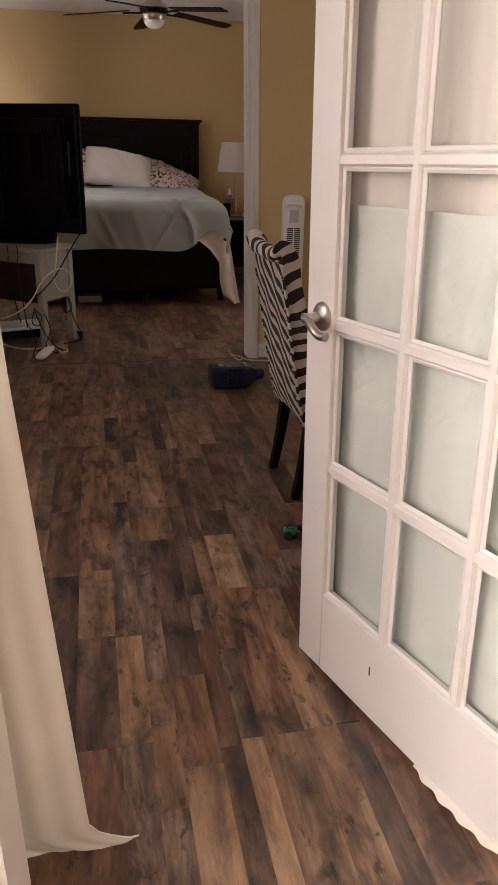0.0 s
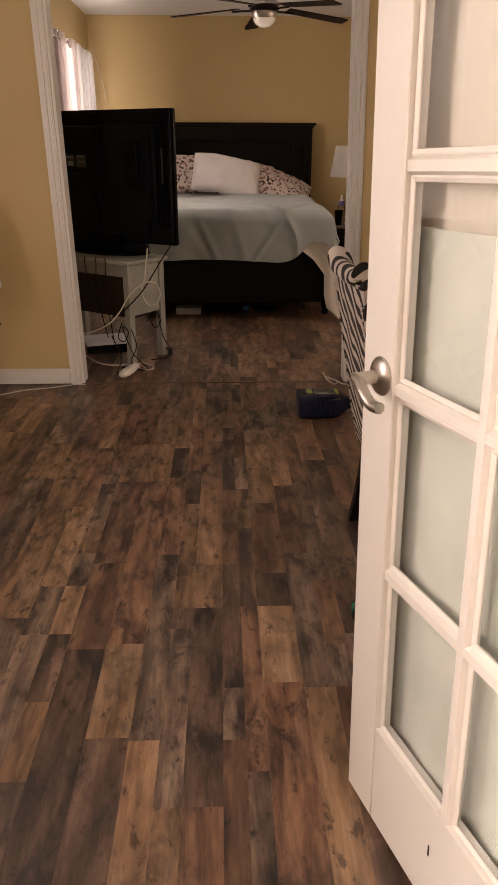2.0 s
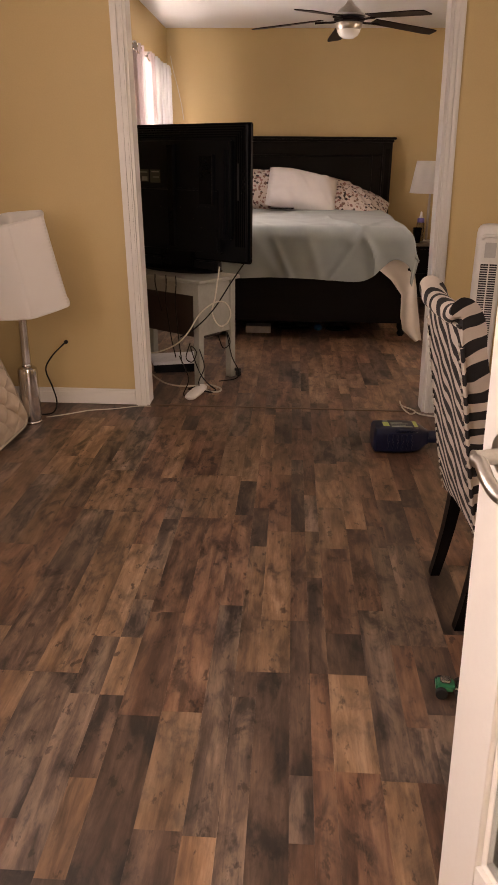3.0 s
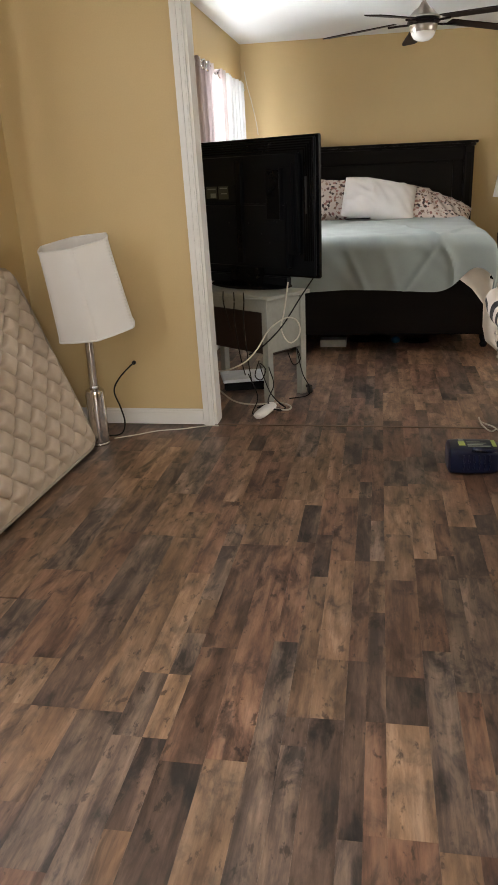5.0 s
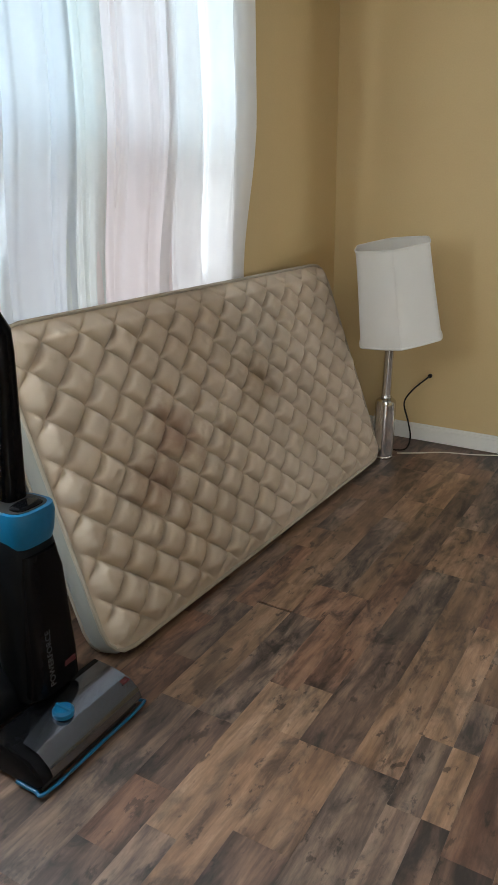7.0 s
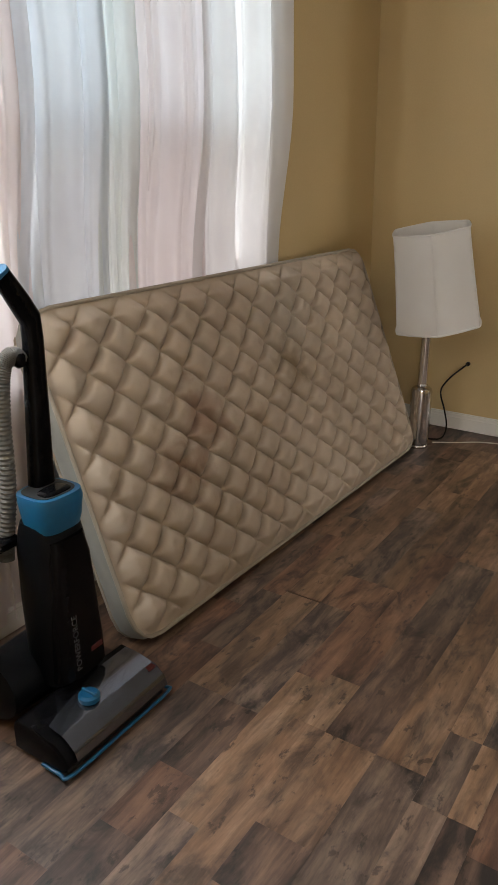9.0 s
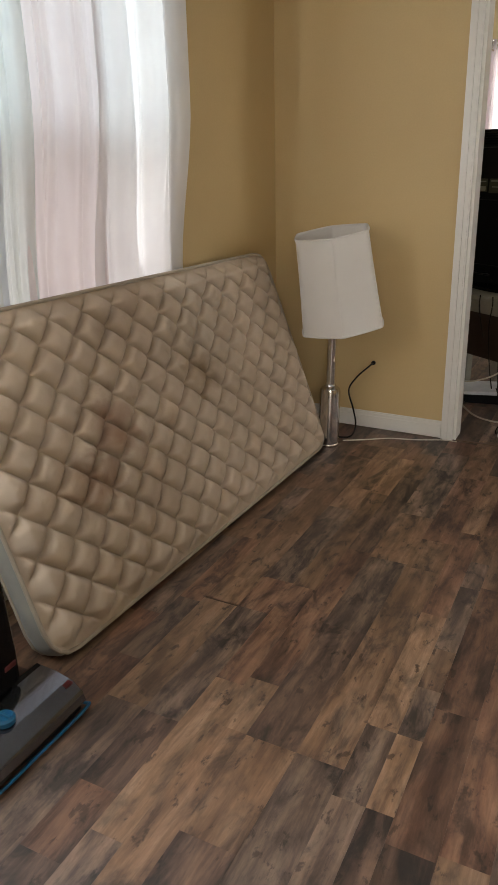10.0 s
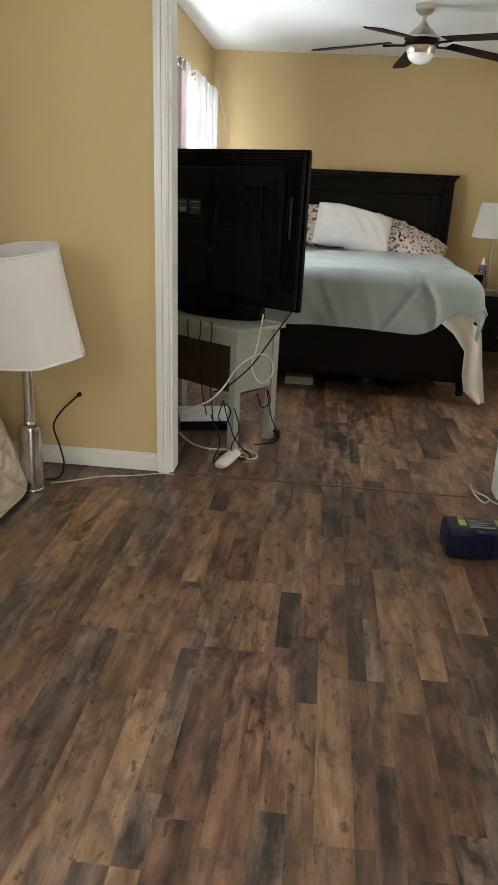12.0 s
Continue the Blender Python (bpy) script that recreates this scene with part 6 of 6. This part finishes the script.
# ---- wood planks of the floor ----
EDGES = [-1.70, -1.60, -1.49, -1.41, -1.30, -1.20, -1.12, -1.04, -0.963, -0.845, -0.738, -0.655, -0.567, -0.432, -0.313, -0.235, -0.172, -0.065, 0.037, 0.108, 0.168, 0.255,
         0.308, 0.358, 0.461, 0.54, 0.60, 0.703, 0.79, 0.90, 0.98, 1.09, 1.17, 1.29, 1.38, 1.47, 1.59, 1.68, 1.80, 1.91, 2.02, 2.10, 2.22, 2.33, 2.41, 2.52, 2.64, 2.72, 2.83, 2.93]
# boards that stand out: column, from y, to y, tone (0 tan, 1 brown, 2 grey, 3 dark)
BOARDS_FAR = [(8, 3.96, 4.53, 0), (9, 3.96, 4.18, 4), (9, 4.18, 4.53, 0), (11, 4.38, 4.70, 0), (13, 3.62, 3.845, 0), (14, 3.96, 4.57, 4), (14, 3.365, 3.96, 1), (15, 3.98, 4.57, 1), (16, 3.59, 4.0, 0), (17, 3.59, 4.0, 0), (15, 3.20, 3.57, 2),
              (18, 3.95, 4.90, 4), (25, 3.40, 3.565, 3), (25, 2.83, 3.40, 2), (26, 2.83, 3.42, 2), (20, 2.93, 3.50, 0), (21, 2.93, 3.50, 1), (19, 3.38, 3.69, 3), (26, 3.44, 3.80, 3)]
BOARDS_MID = [(8, 2.62, 3.14, 4), (8, 3.15, 3.30, 0), (10, 2.26, 2.81, 4), (12, 2.34, 2.65, 0), (12, 2.18, 2.34, 3), (13, 2.18, 2.65, 2), (14, 2.817, 3.365, 4), (15, 2.57, 2.817, 4), (14, 2.57, 2.817, 2), (16, 2.95, 3.59, 1), (17, 2.17, 2.52, 4),
              (17, 2.52, 3.59, 1), (20, 2.687, 2.93, 4), (19, 2.585, 2.685, 3), (19, 1.97, 2.585, 2), (20, 1.97, 2.687, 3), (23, 2.35, 2.69, 4), (22, 2.35, 2.69, 1), (24, 2.33, 3.0, 2), (25, 1.74, 2.33, 1)]
BOARDS_NEAR = [(17, 1.755, 2.17, 3), (18, 1.755, 2.16, 0), (18, 2.16, 3.0, 2), (22, 1.25, 1.73, 4), (23, 1.25, 1.73, 0), (25, 1.25, 1.735, 3), (24, 1.25, 1.735, 0), (16, 1.60, 2.50, 3)]
BOARDS_BEDROOM = [(25, 5.27, 5.59, 4), (26, 5.0, 5.225, 0), (18, 5.66, 5.94, 0), (22, 5.3, 5.7, 3), (20, 5.5, 6.0, 3), (28, 5.1, 5.6, 4), (29, 5.4, 6.1, 0), (24, 5.7, 6.2, 0), (16, 5.9, 6.3, 4), (21, 6.0, 6.4, 4)]
KEYED = BOARDS_FAR + BOARDS_MID + BOARDS_NEAR + BOARDS_BEDROOM
rnd = random.Random(21)
pieces = []
for c, (xa, xb) in enumerate(zip(EDGES, EDGES[1:])):
    spans = sorted((a, b, tone) for col, a, b, tone in KEYED if col == c)
    y = -2.45 - rnd.random() * 0.5
    last = -1
    while y < 8.85:
        ahead = [s for s in spans if s[0] >= y - 1e-6]
        limit = ahead[0][0] if ahead else 9.5
        if ahead and limit - y < 0.02:
            pieces.append((xa, xb, *ahead[0]))
            last = ahead[0][2]
            y = ahead[0][1]
            continue
        n = rnd.choice((0.18, 0.24, 0.32, 0.42, 0.5, 0.62, 0.78)) * rnd.uniform(0.9, 1.1)
        if limit - y - n < 0.18:
            n = limit - y
        tone = rnd.choices((0, 1, 2, 3, 4), (24, 38, 18, 14, 6))[0]
        if tone == last:
            tone = rnd.choices((0, 1, 2, 3, 4), (24, 38, 18, 14, 6))[0]
        last = tone
        pieces.append((xa, xb, y, min(y + n, 8.86), tone))
        y += n


def plank_bm(bm, xa, xb, ya, yb):
    g = 0.0001
    top = [bm.verts.new(p) for p in ((xa + g, ya + g, 0.0), (xb - g, ya + g, 0.0), (xb - g, yb - g, 0.0), (xa + g, yb - g, 0.0))]
    low = [bm.verts.new(p) for p in ((xa + g, ya + g, -0.0035), (xb - g, ya + g, -0.0035), (xb - g, yb - g, -0.0035), (xa + g, yb - g, -0.0035))]
    bm.faces.new(top)
    for k in range(4):
        bm.faces.new((low[k], low[(k + 1) % 4], top[(k + 1) % 4], top[k]))


near = [p for p in pieces if -1.35 < p[0] < 0.98 and p[2] > 1.2 and p[2] < 6.9]
near = sorted(near, key=lambda p: (p[2] + p[3]) / 2)[:300]
chosen = set(near)
for tone in range(5):
    bm = bmesh.new()
    for p in pieces:
        if p not in chosen and p[4] == tone:
            plank_bm(bm, *p[:4])
    me = bpy.data.meshes.new("planks")
    bm.to_mesh(me)
    bm.free()
    me.materials.append(PLANKS[tone])
    ob = tagged(new("planks", me), "wood planks", kind="stuff")
    ob.parent = floor
for p in near:
    bm = bmesh.new()
    plank_bm(bm, *p[:4])
    me = bpy.data.meshes.new("plank")
    bm.to_mesh(me)
    bm.free()
    me.materials.append(PLANKS[p[4]])
    new("plank", me).parent = floor
